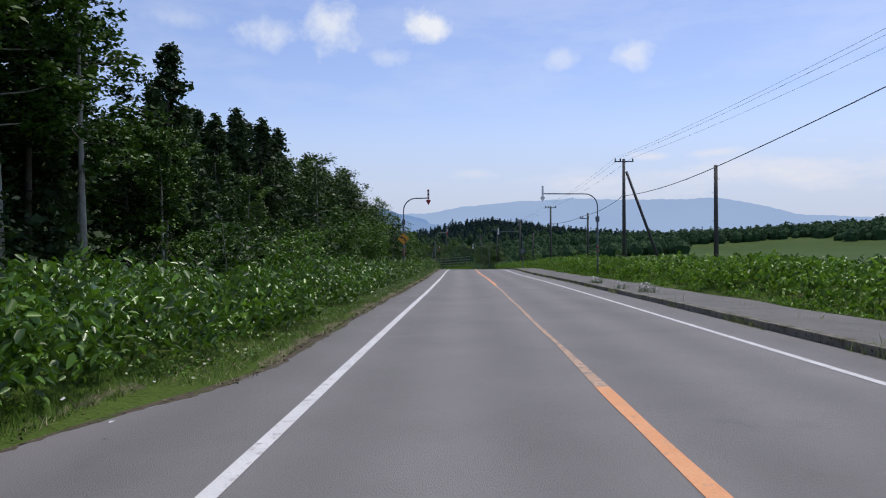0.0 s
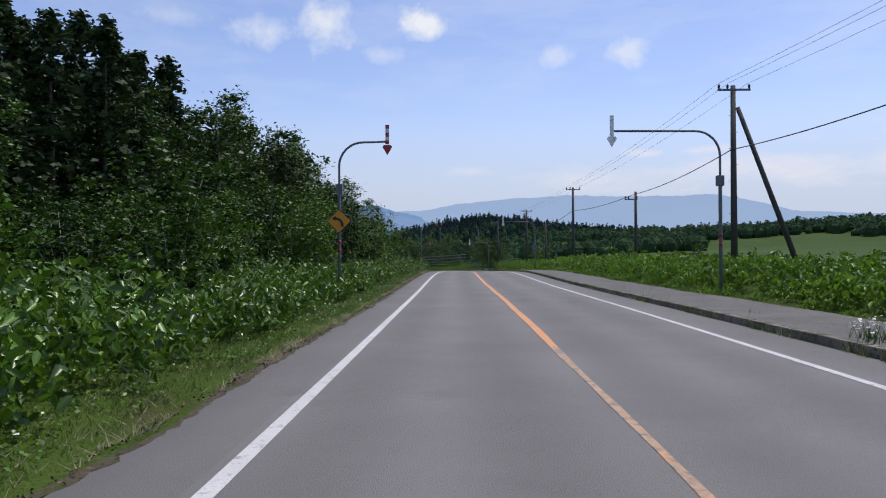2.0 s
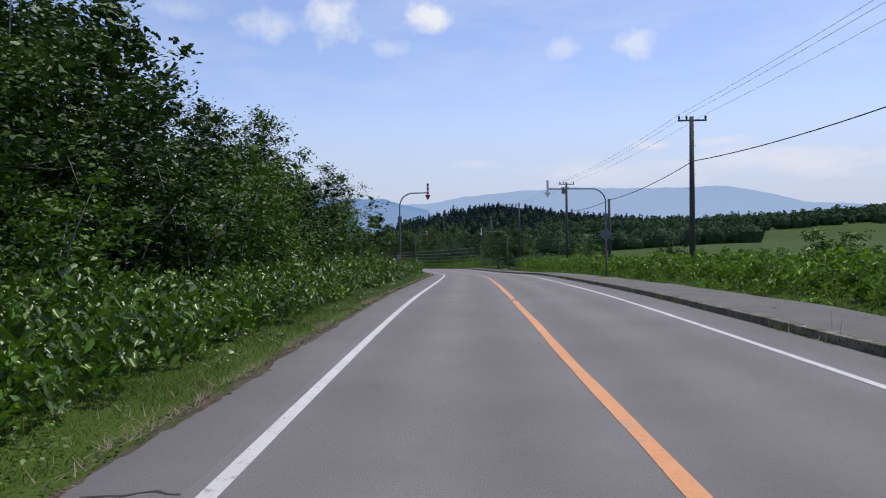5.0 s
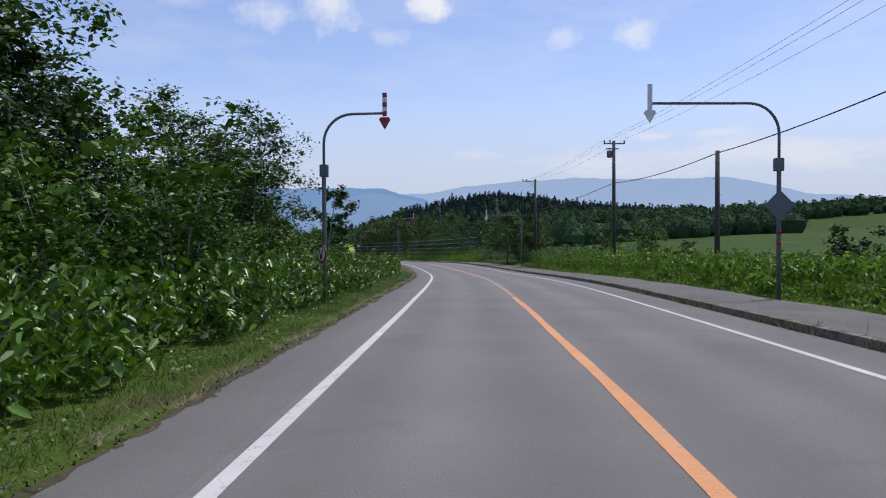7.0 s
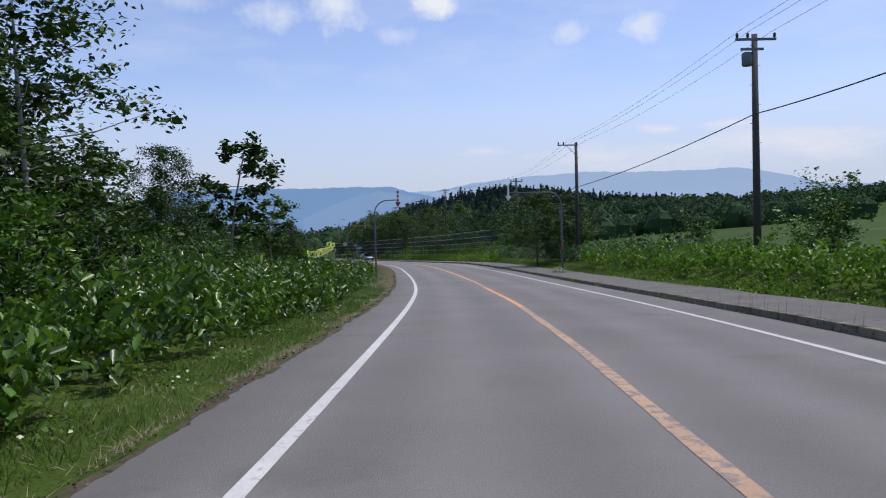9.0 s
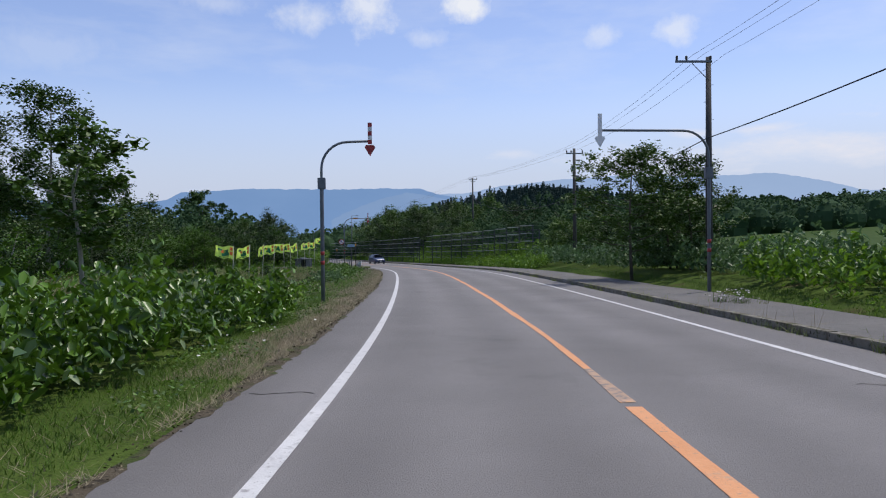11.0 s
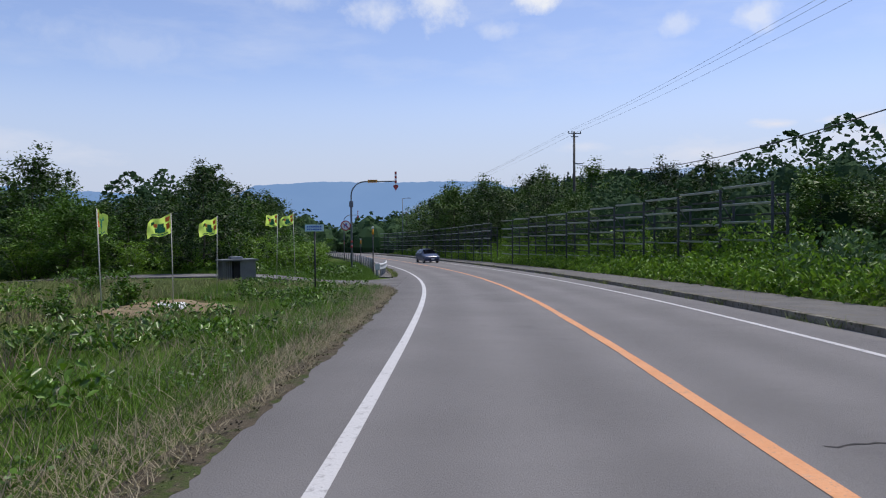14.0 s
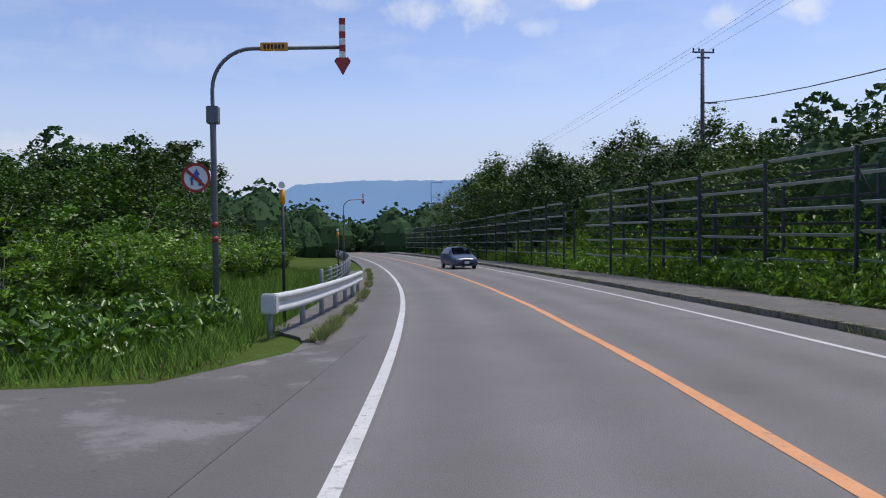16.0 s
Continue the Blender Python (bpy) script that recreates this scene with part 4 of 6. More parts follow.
weed_bed(wrng, scatter(wrng, 900, -4, 150, -9.0, -5.0, lambda ys, us, x, y: (us < weeds_from(ys, x, y)) & (waves(x, y, 2.6, 5.0) > 0.2) & (ys < weeds_to(us))), 0.85, 0.17, 20, YOUNG_WEED, "weeds",
         "fresh yellow-green weeds in the roadside growth")
weed_bed(wrng, scatter(wrng, 3600, -4, 155, -15, -8.6, lambda ys, us, x, y: (waves(x, y, 3.1, 1.3) > -0.8) & (ys < weeds_to(us)) & ((ys < 60) | (us > -10.5) | (ys > 128))),
         1.35, 0.25, 11, WEED, "weeds", "dense green weeds before the wood")
weed_bed(wrng, scatter(wrng, 1700, -4, 146, -12, -5.3, open_ground), 1.1, 0.13, 6, PALE_WEED, "weeds", "pale upturned weed leaves in the wind")


def low_front(ys, us, x, y):
    return (us > 7.2 + 0.3 * waves(x, y, 2.0)) & (waves(x, y, 1.1, 4.0) > -0.3)


def right_front(x, y):
    return 8.0 + 0.35 * waves(x, y, 3.0)


weed_bed(wrng, scatter(wrng, 3000, 6, 120, 7.4, 12, lambda ys, us, x, y: us > right_front(x, y)), 0.82, 0.21, 18, YOUNG_WEED, "weeds", "bright green weeds beyond the footway")
weed_bed(wrng, scatter(wrng, 1500, 6, 150, 6.9, 8.6, low_front), 0.34, 0.11, 16, YOUNG_WEED, "weeds", "low leafy weeds creeping towards the footway")
weed_bed(wrng, scatter(wrng, 1000, 120, 156, 7.4, 12, lambda ys, us, x, y: us > right_front(x, y) + 0.4), 1.1, 0.22, 15, YOUNG_WEED, "weeds", "tall leafy weeds beside the field")
weed_bed(wrng, scatter(wrng, 3600, 6, 250, 11, 18, lambda ys, us, x, y: waves(x, y, 4.1, 2.3) > -0.7), 0.8, 0.25, 13, WEED, "weeds", "rough green weeds at the field edge")
weed_bed(wrng, scatter(wrng, 1700, 143, 196, 8.6, 15, lambda ys, us, x, y: us > 9.6 - 0.02 * (ys - 140)), 1.4, 0.21, 18, BLUE_WEED, "weeds", "tall knotweed thicket with pale leaves")
weed_bed(wrng, scatter(wrng, 500, 6, 250, 8.3, 14, open_ground), 0.85, 0.13, 5, PALE_WEED, "weeds", "pale upturned leaves among the weeds")
weed_bed(wrng, scatter(wrng, 900, 196, 262, 9.2, 13.0), 1.9, 0.2, 22, YOUNG_WEED, "weeds", "tall knotweed on the bank behind the fence")
weed_bed(wrng, scatter(wrng, 2300, 186, 300, 7.0, 9.2), 0.95, 0.19, 14, YOUNG_WEED, "weeds", "bright green weeds under the snow fence")

# mown and dry grass
def level(feet):
    """Feet brought up to the asphalt's height near its edge."""
    along, u = to_road(feet[:, 0], feet[:, 1])
    k = smooth(u, -5.3, -4.6)
    feet[:, 2] = np.maximum(feet[:, 2], feet[:, 2] * (1 - k) + k * np.interp(along, YS, CZ))
    return feet


turf = scatter(wrng, 290000, -5, 235, -6.1, -3.9, lambda ys, us, x, y: (us < verge_left(ys) - 0.12 + 0.16 * waves(x, y, 0.7)) & off_lane(ys) & before_lane(x, y)
               & (wrng.uniform(-1.5, 1, len(ys)) < waves(x, y, 0.9, 2.0) + 0.5) & ((ys < 143) | (us < -4.8 + 0.35 * smooth(ys, 165, 176) - 0.35 * waves(x, y, 1.6)) | (wrng.uniform(0, 1, len(ys)) < 0.3)))
turf = np.concatenate([level(turf), scatter(wrng, 16000, -5, 10, -7.4, -5.2, lambda ys, us, x, y: us < left_edge(5.0) * smooth(9.5 - ys, 0, 5) - 5.1 * (1 - smooth(9.5 - ys, 0, 5)) - 0.1)])
stuff("grass", blade_tris(turf, 0.062 * (1.25 + 0.6 * waves(turf[:, 0], turf[:, 1], 1.1, 1.0)), wrng, 0.0045, 0.6), GRASS, "short green grass on the road verge", "grass", 3)
straw = scatter(wrng, 300000, -5, 240, -5.5, -3.8, lambda ys, us, x, y: (us < verge_left(ys) + 0.12 + 0.12 * waves(x, y, 0.5)) & off_lane(ys) & before_lane(x, y)
                & (((us > verge_left(ys) - 0.02 - 0.2 * waves(x, y, 0.8)) & (waves(x, y, 0.6, 7.0) > -0.3)) | ((ys > 141) & (us > -5.3 + 0.3 * smooth(ys, 165, 176) + 0.3 * waves(x, y, 1.6)) & (waves(x, y, 0.45, 3.0) > -0.8)) | (wrng.uniform(0, 1, len(ys)) < 0.06)))
straw = level(straw)
stuff("dry_grass", blade_tris(straw, 0.075, wrng, 0.005, 1.1), DRY, "dry straw-coloured grass at the asphalt edge", "grass", 3)
crumbs = level(scatter(wrng, 60000, -4, 199, -5.4, -3.9, lambda ys, us, x, y: np.abs(us - verge_left(ys) - 0.10 - 0.06 * waves(x, y, 0.35, 1.0)) < 0.08))
stuff("soil_crumbs", leaf_quads(crumbs + np.stack([0 * crumbs[:, 0], 0 * crumbs[:, 0], wrng.uniform(0.0, 0.03, len(crumbs))], -1), 0.028, wrng, 0.8, 0.3, 0.0), LITTER,
      "crumbled dark soil along the asphalt edge", "soil")
clover = scatter(wrng, 42000, -5, 205, -6.2, -4.2, lambda ys, us, x, y: (waves(x, y, 0.8, 4.4) > 0.05) & (us < verge_left(ys) - 0.25) & off_lane(ys) & ((ys < 145) | (us < -5)))
clover = level(clover)
stuff("clover", leaf_quads(clover + np.stack([0 * clover[:, 0], 0 * clover[:, 0], wrng.uniform(0.02, 0.13, len(clover))], -1), 0.05, wrng, 0.8, 0.6, 0.2), WEED,
      "low clover and plantain leaves in the verge", "weeds")
lawn = scatter(wrng, 90000, 4, 250, 6.6, 8.5, lambda ys, us, x, y: us > 6.95 + 0.2 * waves(x, y, 1.4))
stuff("grass", blade_tris(lawn, 0.12 * (1.1 + 0.5 * waves(lawn[:, 0], lawn[:, 1], 1.6, 1.0)), wrng, 0.008, 0.4), GRASS, "green grass strip along the footway", "grass", 3)


def in_joint(ys, us, x, y):
    k = np.interp(ys, (0, 20, 31, 43, 57, 92, 112, 141, 155, 168, 190, 215), (3.30, 3.20, 3.13, 3.12, 3.08, 3.19, 3.42, 3.32, 3.36, 3.36, 3.46, 3.42)) + 1.15
    tufts = waves(ys, us * 0 + 3.0, 0.9, 2.2) + 0.5 * waves(ys, us * 0, 7.0, 1.0)
    return ((np.abs(us - k - 0.0) < 0.07) & (tufts > -0.1)) | ((np.abs(us - k - 0.27) < 0.09) & (tufts > 0.45))


joint = scatter(wrng, 90000, 4, 240, 4.1, 5.0, in_joint)
stuff("kerb_weeds", blade_tris(joint + np.array([0, 0, 0.09]), 0.14 * (1.1 + 0.7 * waves(joint[:, 1], joint[:, 0] * 0, 1.2, 4.0)), wrng, 0.008, 0.45), MEADOW, "weeds rooted along the kerb", "grass", 3)
tall_tuft = scatter(wrng, 26000, 4, 240, 4.4, 6.8, lambda ys, us, x, y: (waves(x, y, 0.55, 2.2) > 0.82) & (us > 4.7))
stuff("path_weeds", blade_tris(tall_tuft + np.array([0, 0, 0.2]), 0.18, wrng, 0.008, 0.4), MEADOW, "tufts of weeds growing through the footway", "grass", 3)

# the meadow before the bend
def in_meadow(ys, us, x, y):
    return ((ys > 148 + 0.4 * (us + 30)) | (us < -13)) & before_lane(x, y)


def meadow_on(rng, n, y0, y1, u0, u1, patch=-2.0, size=3.0, seed=0.0):
    return scatter(rng, n, y0, y1, u0, u1, lambda ys, us, x, y: in_meadow(ys, us, x, y) & (waves(x, y, size, seed) > patch))


def worn_patch(x, y):
    return np.hypot((x + 11.3) / 1.9, (y - 188.4) / 2.8) < 1 + 0.25 * waves(x, y, 1.0)


def grassy(feet):
    return feet[~worn_patch(feet[:, 0], feet[:, 1])]


near_turf = grassy(meadow_on(wrng, 150000, 143, 203, -11, -5.0))
near_turf = near_turf[to_road(near_turf[:, 0], near_turf[:, 1])[1] < -5.2 - 0.25 * waves(near_turf[:, 0], near_turf[:, 1], 1.2)]
stuff("meadow_grass", blade_tris(near_turf, 0.14 * (1 + 0.6 * waves(near_turf[:, 0], near_turf[:, 1], 1.5, 2.0)), wrng, 0.006, 0.7), LUSH, "fresh green grass at the meadow's edge", "grass", 3)
mid_turf = grassy(meadow_on(wrng, 130000, 140, 203, -32, -8.0))
low_turf = 1 - 0.55 * smooth(mid_turf[:, 1], 174, 184)
stuff("meadow_grass", blade_tris(mid_turf, low_turf * 0.45 * (1 + 0.45 * waves(mid_turf[:, 0], mid_turf[:, 1], 2.6, 1.0)), wrng, 0.012, 0.5), MEADOW, "rough brown-green meadow grass", "grass", 3)
tips = grassy(meadow_on(wrng, 11000, 143, 203, -7.0, -4.5))
stuff("dry_grass", blade_tris(tips, 0.24, wrng, 0.005, 0.55), DRY, "dry grass tips along the meadow's edge", "grass", 3)
seeds = grassy(meadow_on(wrng, 60000, 146, 203, -32, -7.4, 0.0, 4.0, 3.1))
stuff("meadow_seed_heads", blade_tris(seeds, 0.5 * (1 - 0.5 * smooth(seeds[:, 1], 174, 184)), wrng, 0.009, 0.35), SEED, "dry brown seed heads in the meadow", "grass", 3)
weed_bed(wrng, grassy(meadow_on(wrng, 1500, 150, 200, -10.5, -5.7, 0.0, 1.6, 5.1)), 0.42, 0.105, 18, WEED, "weeds", "leafy weeds along the meadow's edge")
clump = scatter(wrng, 50, 166.5, 171.5, -7.4, -6.1)
weed_bed(wrng, clump, 0.62, 0.115, 34, BLUE_WEED, "weeds", "grey-green leafy clump in the meadow")
weed_bed(wrng, scatter(wrng, 70, 150.5, 154, -8.4, -5.9), 0.75, 0.17, 44, YOUNG_WEED, "weeds", "large-leaved weeds round the foot of the post")
weed_bed(wrng, grassy(meadow_on(wrng, 800, 148, 203, -34, -10.5, 0.25, 3.6, 1.7)), 0.75, 0.11, 26, WEED, "weeds", "leafy weeds scattered across the meadow")
weed_bed(wrng, grassy(meadow_on(wrng, 400, 150, 200, -30, -9.5, 0.35, 3.0, 7.7)), 0.7, 0.11, 24, YOUNG_WEED, "weeds", "yellow-green weeds across the meadow")
weed_bed(wrng, scatter(wrng, 900, 205.5, 215, -40, -12, lambda ys, us, x, y: past_lane(x, y - 0.8)), 0.9, 0.2, 24, YOUNG_WEED, "weeds", "bright green weeds beyond the side lane")
# bare trodden earth in the meadow
rings, patch_verts, patch_faces = 6, [], []
for i in range(rings + 1):
    for k in range(28):
        a = 2 * math.pi * k / 28
        r = i / rings * (1 + 0.14 * math.sin(a * 3 + 1) + 0.09 * math.sin(a * 7))
        x, y = -11.3 + 1.9 * r * math.cos(a), 188.4 + 2.8 * r * math.sin(a)
        patch_verts.append((x, y, ground_at(x, y) + 0.05 - 0.09 * (i / rings) ** 4))
for i in range(rings):
    for k in range(28):
        a, b = i * 28 + k, i * 28 + (k + 1) % 28
        patch_faces.append((a, a + 28, b + 28, b))
bare = new("bare_earth", mesh_of("bare_earth", patch_verts, patch_faces, BARE, True))
tagged(bare, "patch of bare dry earth in the meadow", "bare ground", kind="structure")
apron = scatter(wrng, 40000, 203, 216, -24, -5.6, lambda ys, us, x, y: (past_lane(x, y) | (y > 212.5)) & (us < -5.0 - 0.9 * smooth(ys, 212.6, 214.4)))
stuff("grass", blade_tris(apron + np.array([0, 0, 0.05]), 0.2, wrng, 0.008, 0.5), LUSH, "green grass along the side lane", "grass", 3)
bank = scatter(wrng, 40000, 208, 248, -16, -5.2, lambda ys, us, x, y: (us < -5.95) & (past_lane(x, y - 0.4) | (y > 212)))
stuff("grass", blade_tris(bank, 0.32, wrng, 0.012, 0.4), LUSH, "green grass below the guard rail", "grass", 3)
weed_bed(wrng, scatter(wrng, 620, 205.5, 215, -20, -6.8, lambda ys, us, x, y: past_lane(x, y - 1.1)), 0.65, 0.17, 26, WEED, "weeds", "leafy weeds round the foot of the sign post")
edge_tufts = scatter(wrng, 12000, 211, 246, -4.8, -4.55, lambda ys, us, x, y: waves(ys, us * 0, 1.1, 3.0) > -0.1)
edge_tufts[:, 2] += 0.1
stuff("kerb_weeds", blade_tris(edge_tufts, 0.16, wrng, 0.009, 0.5), MEADOW, "weeds along the low kerb", "grass", 3)
# small white flowers in the verge
frost = scatter(wrng, 260, -2, 160, -5.8, -4.3, lambda ys, us, x, y: waves(x, y, 2.2, 0.9) > 0.1)
stuff("daisies", leaf_quads(frost + np.array([0, 0, 0.16]), 0.05, wrng, 1.0, 0.8, 0.0), STONE, "small white daisies in the verge grass", "flowers")

for fy, fu in ((34.4, 4.85), (34.9, 4.9), (25.6, 5.1), (26.2, 5.0), (150.4, 6.0), (150.9, 5.7), (28.6, 4.8)):
    c = np.array(road_point(fy, fu, 0.13))
    tops = c + np.stack([wrng.normal(0, 0.16, 34), wrng.normal(0, 0.16, 34), wrng.uniform(0.12, 0.36, 34)], -1)
    stuff("white_flowers", leaf_quads(tops, 0.055, wrng, 1.0, 0.8, 0.0), STONE, "white flower heads growing beside the kerb", "flowers")
    stems = c + np.stack([wrng.normal(0, 0.14, 60), wrng.normal(0, 0.14, 60), np.zeros(60)], -1)
    stuff("flower_stems", blade_tris(stems, 0.28, wrng, 0.006, 0.25), GRASS, "thin green stems of the white flowers", "flowers", 3)
stalks = scatter(wrng, 420, 20, 190, 4.55, 4.95, lambda ys, us, x, y: waves(ys, us * 0, 5.0, 2.0) > 0.35)
stuff("dry_stalks", blade_tris(stalks + np.array([0, 0, 0.2]), 0.38, wrng, 0.007, 0.12), SEED, "brown seed stalks standing along the kerb", "grass", 3)

# trees beyond the bend and by the fence
frng = np.random.RandomState(61)
near_tree = make_tree(62, 6.6, 2.6, 0.22, 22, 80, 0.15, DARK_BARK, LEAF, "wind-blown tree with open crown beside the footway", on_ground(9.6, 165.0, 0.7), tight=0.7)
bushy = make_tree(63, 4.6, 2.1, 0.05, 20, 56, 0.16, DARK_BARK, LEAF, "bushy round tree behind the snow fence", on_ground(12.4, 169.0))
thin_tree = make_tree(64, 4.6, 1.1, 0.35, 11, 26, 0.20, BARK, LEAF, "thin young tree at the meadow's edge", on_ground(-8.3, 151.3, 0.4, 1.2))
place_copies(thin_tree, [by_road(138.5, -10.8)], frng, 1.15, 1.2)
big_left = make_tree(65, 11.5, 3.1, 0.30, 22, 90, 0.30, BARK, LEAF, "large tree with rounded crown over the wood", on_ground(-60.0, 287, 0.0, 1.5))
bushy_far = make_tree(67, 5.6, 2.5, 0.05, 18, 46, 0.18, DARK_BARK, SHRUB, "bushy green tree at the edge of the bend", on_ground(*by_road(236, -15.5)))
broad_far = make_tree(68, 7.5, 2.9, 0.06, 18, 52, 0.20, DARK_BARK, LEAF, "round-crowned tree in the wood beyond the lane", on_ground(*by_road(241, -19)))
edge_tree = make_tree(66, 13.4, 3.9, 0.28, 22, 84, 0.24, BARK, LEAF, "tall leafy tree at the corner of the meadow", on_ground(-25.6, 177))
place_copies(edge_tree, [(-28, 174.5), (-31, 180), (-35, 170)], frng, 0.58, 0.66)
place_copies(broad_far, [(-24, 226), (-28, 229), (-32, 226), (-30, 233), (-36, 231)], frng, 0.72, 0.84)
place_copies(bushy, [(-24, 171), (-26.5, 179), (-28.5, 184), (-30, 188)], frng, 0.7, 1.0)
place_copies(near_tree, [(12.7, 166.6)], frng, 0.80, 0.84)
place_copies(bushy, [(13.5, 172.0), (11.6, 196.5), (12.6, 201.5), (11.0, 205)], frng, 0.78, 0.98)
for spot in strip_spots(frng, 206, 226, 12.0, 21, 4.6):
    place_copies(bushy, [spot], frng, 0.38, 0.52)
for spot in strip_spots(frng, 226, 254, 12.0, 22, 4.8):
    place_copies((bushy_far, broad_far, broad_far)[frng.randint(3)], [spot], frng, 0.72, 0.9)
for spot in strip_spots(frng, 254, 298, 12.0, 26, 5.2):
    place_copies((broad_far, broad_far)[frng.randint(2)], [spot], frng, 1.15, 1.42)
for spot in strip_spots(frng, 213, 262, -26, -12.5, 4.8):
    place_copies((broad_far, bushy_far, bushy_far)[frng.randint(3)], [spot], frng, 0.74, 0.98)
for spot in strip_spots(frng, 213, 236, -62, -28, 6.0):
    place_copies((broad_far, broad_far)[frng.randint(2)], [spot], frng, 1.2, 1.34)
shrub_d = make_shrub(44, 2.4, 1.4, 13, 34, 0.15, YOUNG_WEED, "bright yellow-green shrub beside the lane", on_ground(*by_road(216, -14)))
for spot in strip_spots(frng, 212.5, 250, -13, -9.5, 2.8):
    place_copies((shrub_a, shrub_d, shrub_d)[frng.randint(3)], [spot], frng, 0.6, 0.9)
for spot in strip_spots(frng, 213.5, 219, -30, -12, 3.2):
    place_copies(shrub_d, [spot], frng, 0.7, 1.05)
for spot in [(-32.5, 194), (-36, 200), (-40, 190), (-44, 198), (-38, 184), (-46, 182), (-52, 192), (-50, 205), (-42, 207)]:
    place_copies((broad_a, broad_c, broad_c)[frng.randint(3)], [spot], frng, 1.06, 1.2)


for x, y in ((-21, 168), (-22.5, 172), (-24, 176), (-22, 181), (-25, 185), (-27, 190), (-24.5, 193), (-29, 195), (-19.5, 164), (-18, 160), (-17, 156), (-26, 168),
             (-20, 213.5), (-23, 214.5), (-26.5, 214), (-29.5, 215), (-33, 214), (-36, 215), (-18, 216), (-40, 214)):
    place_copies((shrub_a, shrub_c, shrub_a)[frng.randint(3)], [(x, y)], frng, 0.8, 1.1)


brng = np.random.RandomState(71)
place_copies(bushy, [(15.5, 200.5), (16.0, 207.0), (15.2, 212.0)], brng, 0.82, 0.95)
place_copies(broad_far, [(9.0, 218.0), (12.5, 223.5), (7.5, 226.0)], brng, 0.76, 0.84)
for spot in strip_spots(brng, 152, 199, -25, -11.5, 4.2):
    if float(waves(np.array(spot[0]), np.array(spot[1]), 5.0, 2.0)) > 0.05:
        place_copies(shrub_c, [spot], brng, 0.32, 0.62)


def far_wood(rng, spots, wide, tall, mat, name, label, per=40, pointed=False, leaf=1.0, inner=1.0):
    """Crowns far off: each a closed, uneven body under a skin of leaf masses, in one sheet of wood."""
    x, y = spots.T
    n, sides = len(spots), 7
    z = ground_height(x, y)
    size = rng.uniform(0.7, 1.3, n)
    w, h = wide * 0.5 * size, tall * size * rng.uniform(0.85, 1.15, n)
    levels = np.array((0.0, 0.3, 0.6, 0.85, 1.0))
    girth = np.array((1.0, 0.82, 0.52, 0.22, 0.02)) if pointed else np.array((0.75, 1.0, 0.88, 0.5, 0.05))
    a = np.arange(sides) * 2 * math.pi / sides
    r = inner * girth[None, :, None] * w[:, None, None] * rng.uniform(0.72, 1.1, (n, 5, sides))
    up = levels[None, :, None] * h[:, None, None] * (0.3 + 0.63 * inner) * np.ones((1, 1, sides))
    v = np.stack([x[:, None, None] + np.cos(a) * r, y[:, None, None] + np.sin(a) * r, z[:, None, None] - 0.3 + up], -1)
    nxt = np.roll(v, -1, axis=2)
    body = np.stack([v[:, :-1], nxt[:, :-1], nxt[:, 1:], v[:, 1:]], 3).reshape(-1, 3)
    f = rng.uniform(0.1, 1.0, (n, per)) ** 0.8
    b = rng.uniform(0, 2 * math.pi, (n, per))
    rr = np.interp(f, levels, girth) * w[:, None] * rng.uniform(0.85, 1.12, (n, per))
    c = np.stack([x[:, None] + np.cos(b) * rr, y[:, None] + np.sin(b) * rr, z[:, None] + f * h[:, None]], -1)
    skin = leaf_quads(c.reshape(-1, 3), np.repeat(size * leaf, per), rng, 0.75, 0.4, 0.3)
    return stuff(name, np.concatenate([body, skin]), mat, label, "woodland")


def cloud_of(rng, n, cx, cy, rx, ry, keep=None):
    p = np.stack([cx + rng.uniform(-1, 1, n) * rx, cy + rng.uniform(-1, 1, n) * ry], -1)
    return p if keep is None else p[keep(p[:, 0], p[:, 1])]


def off_patch(x, y):
    """Woods leave the small hillside fields open."""
    return (np.hypot((x - 66) / 26, (y - 372) / 30) > 1) & (np.hypot((x + 2) / 16, (y - 420) / 22) > 1)


far_wood(frng, cloud_of(frng, 1300, 20, 545, 105, 65), 4.0, 7.0, HAZED_DARK, "far_conifers", "dark conifer plantation on the far hill", 24, True, 1.1)
far_wood(frng, cloud_of(frng, 1100, 165, 515, 140, 45), 3.8, 6.0, HAZED_DARK, "far_conifers", "dark conifer ridge beyond the fields", 22, True, 1.1)
far_wood(frng, cloud_of(frng, 460, 180, 452, 125, 26), 6.5, 6.5, HAZED_LEAF, "far_woodland", "broad-leaved wood along the foot of the ridge", 40, leaf=1.2)
far_wood(frng, cloud_of(frng, 560, 335, 450, 115, 70), 7.0, 7.5, HAZED_LEAF, "far_woodland", "wooded hill beyond the fields", 40, leaf=1.2)
far_wood(frng, cloud_of(frng, 430, 22, 395, 85, 70, off_patch), 6.0, 6.5, HAZED_LEAF, "far_woodland", "mixed green wood in the valley", 50, leaf=0.95)
far_wood(frng, cloud_of(frng, 260, 5, 470, 100, 40, off_patch), 5.0, 7.0, HAZED_LEAF, "far_woodland", "green wood below the plantation", 40, leaf=1.0)
far_wood(frng, cloud_of(frng, 420, -110, 390, 110, 70), 7.5, 7.5, HAZED_LEAF, "far_woodland", "green wood beyond the bend", 50, leaf=1.0)
far_wood(frng, cloud_of(frng, 190, -95, 272, 45, 50), 8.0, 9.0, HAZED_LEAF, "far_woodland", "green wood behind the meadow", 130, leaf=0.65)
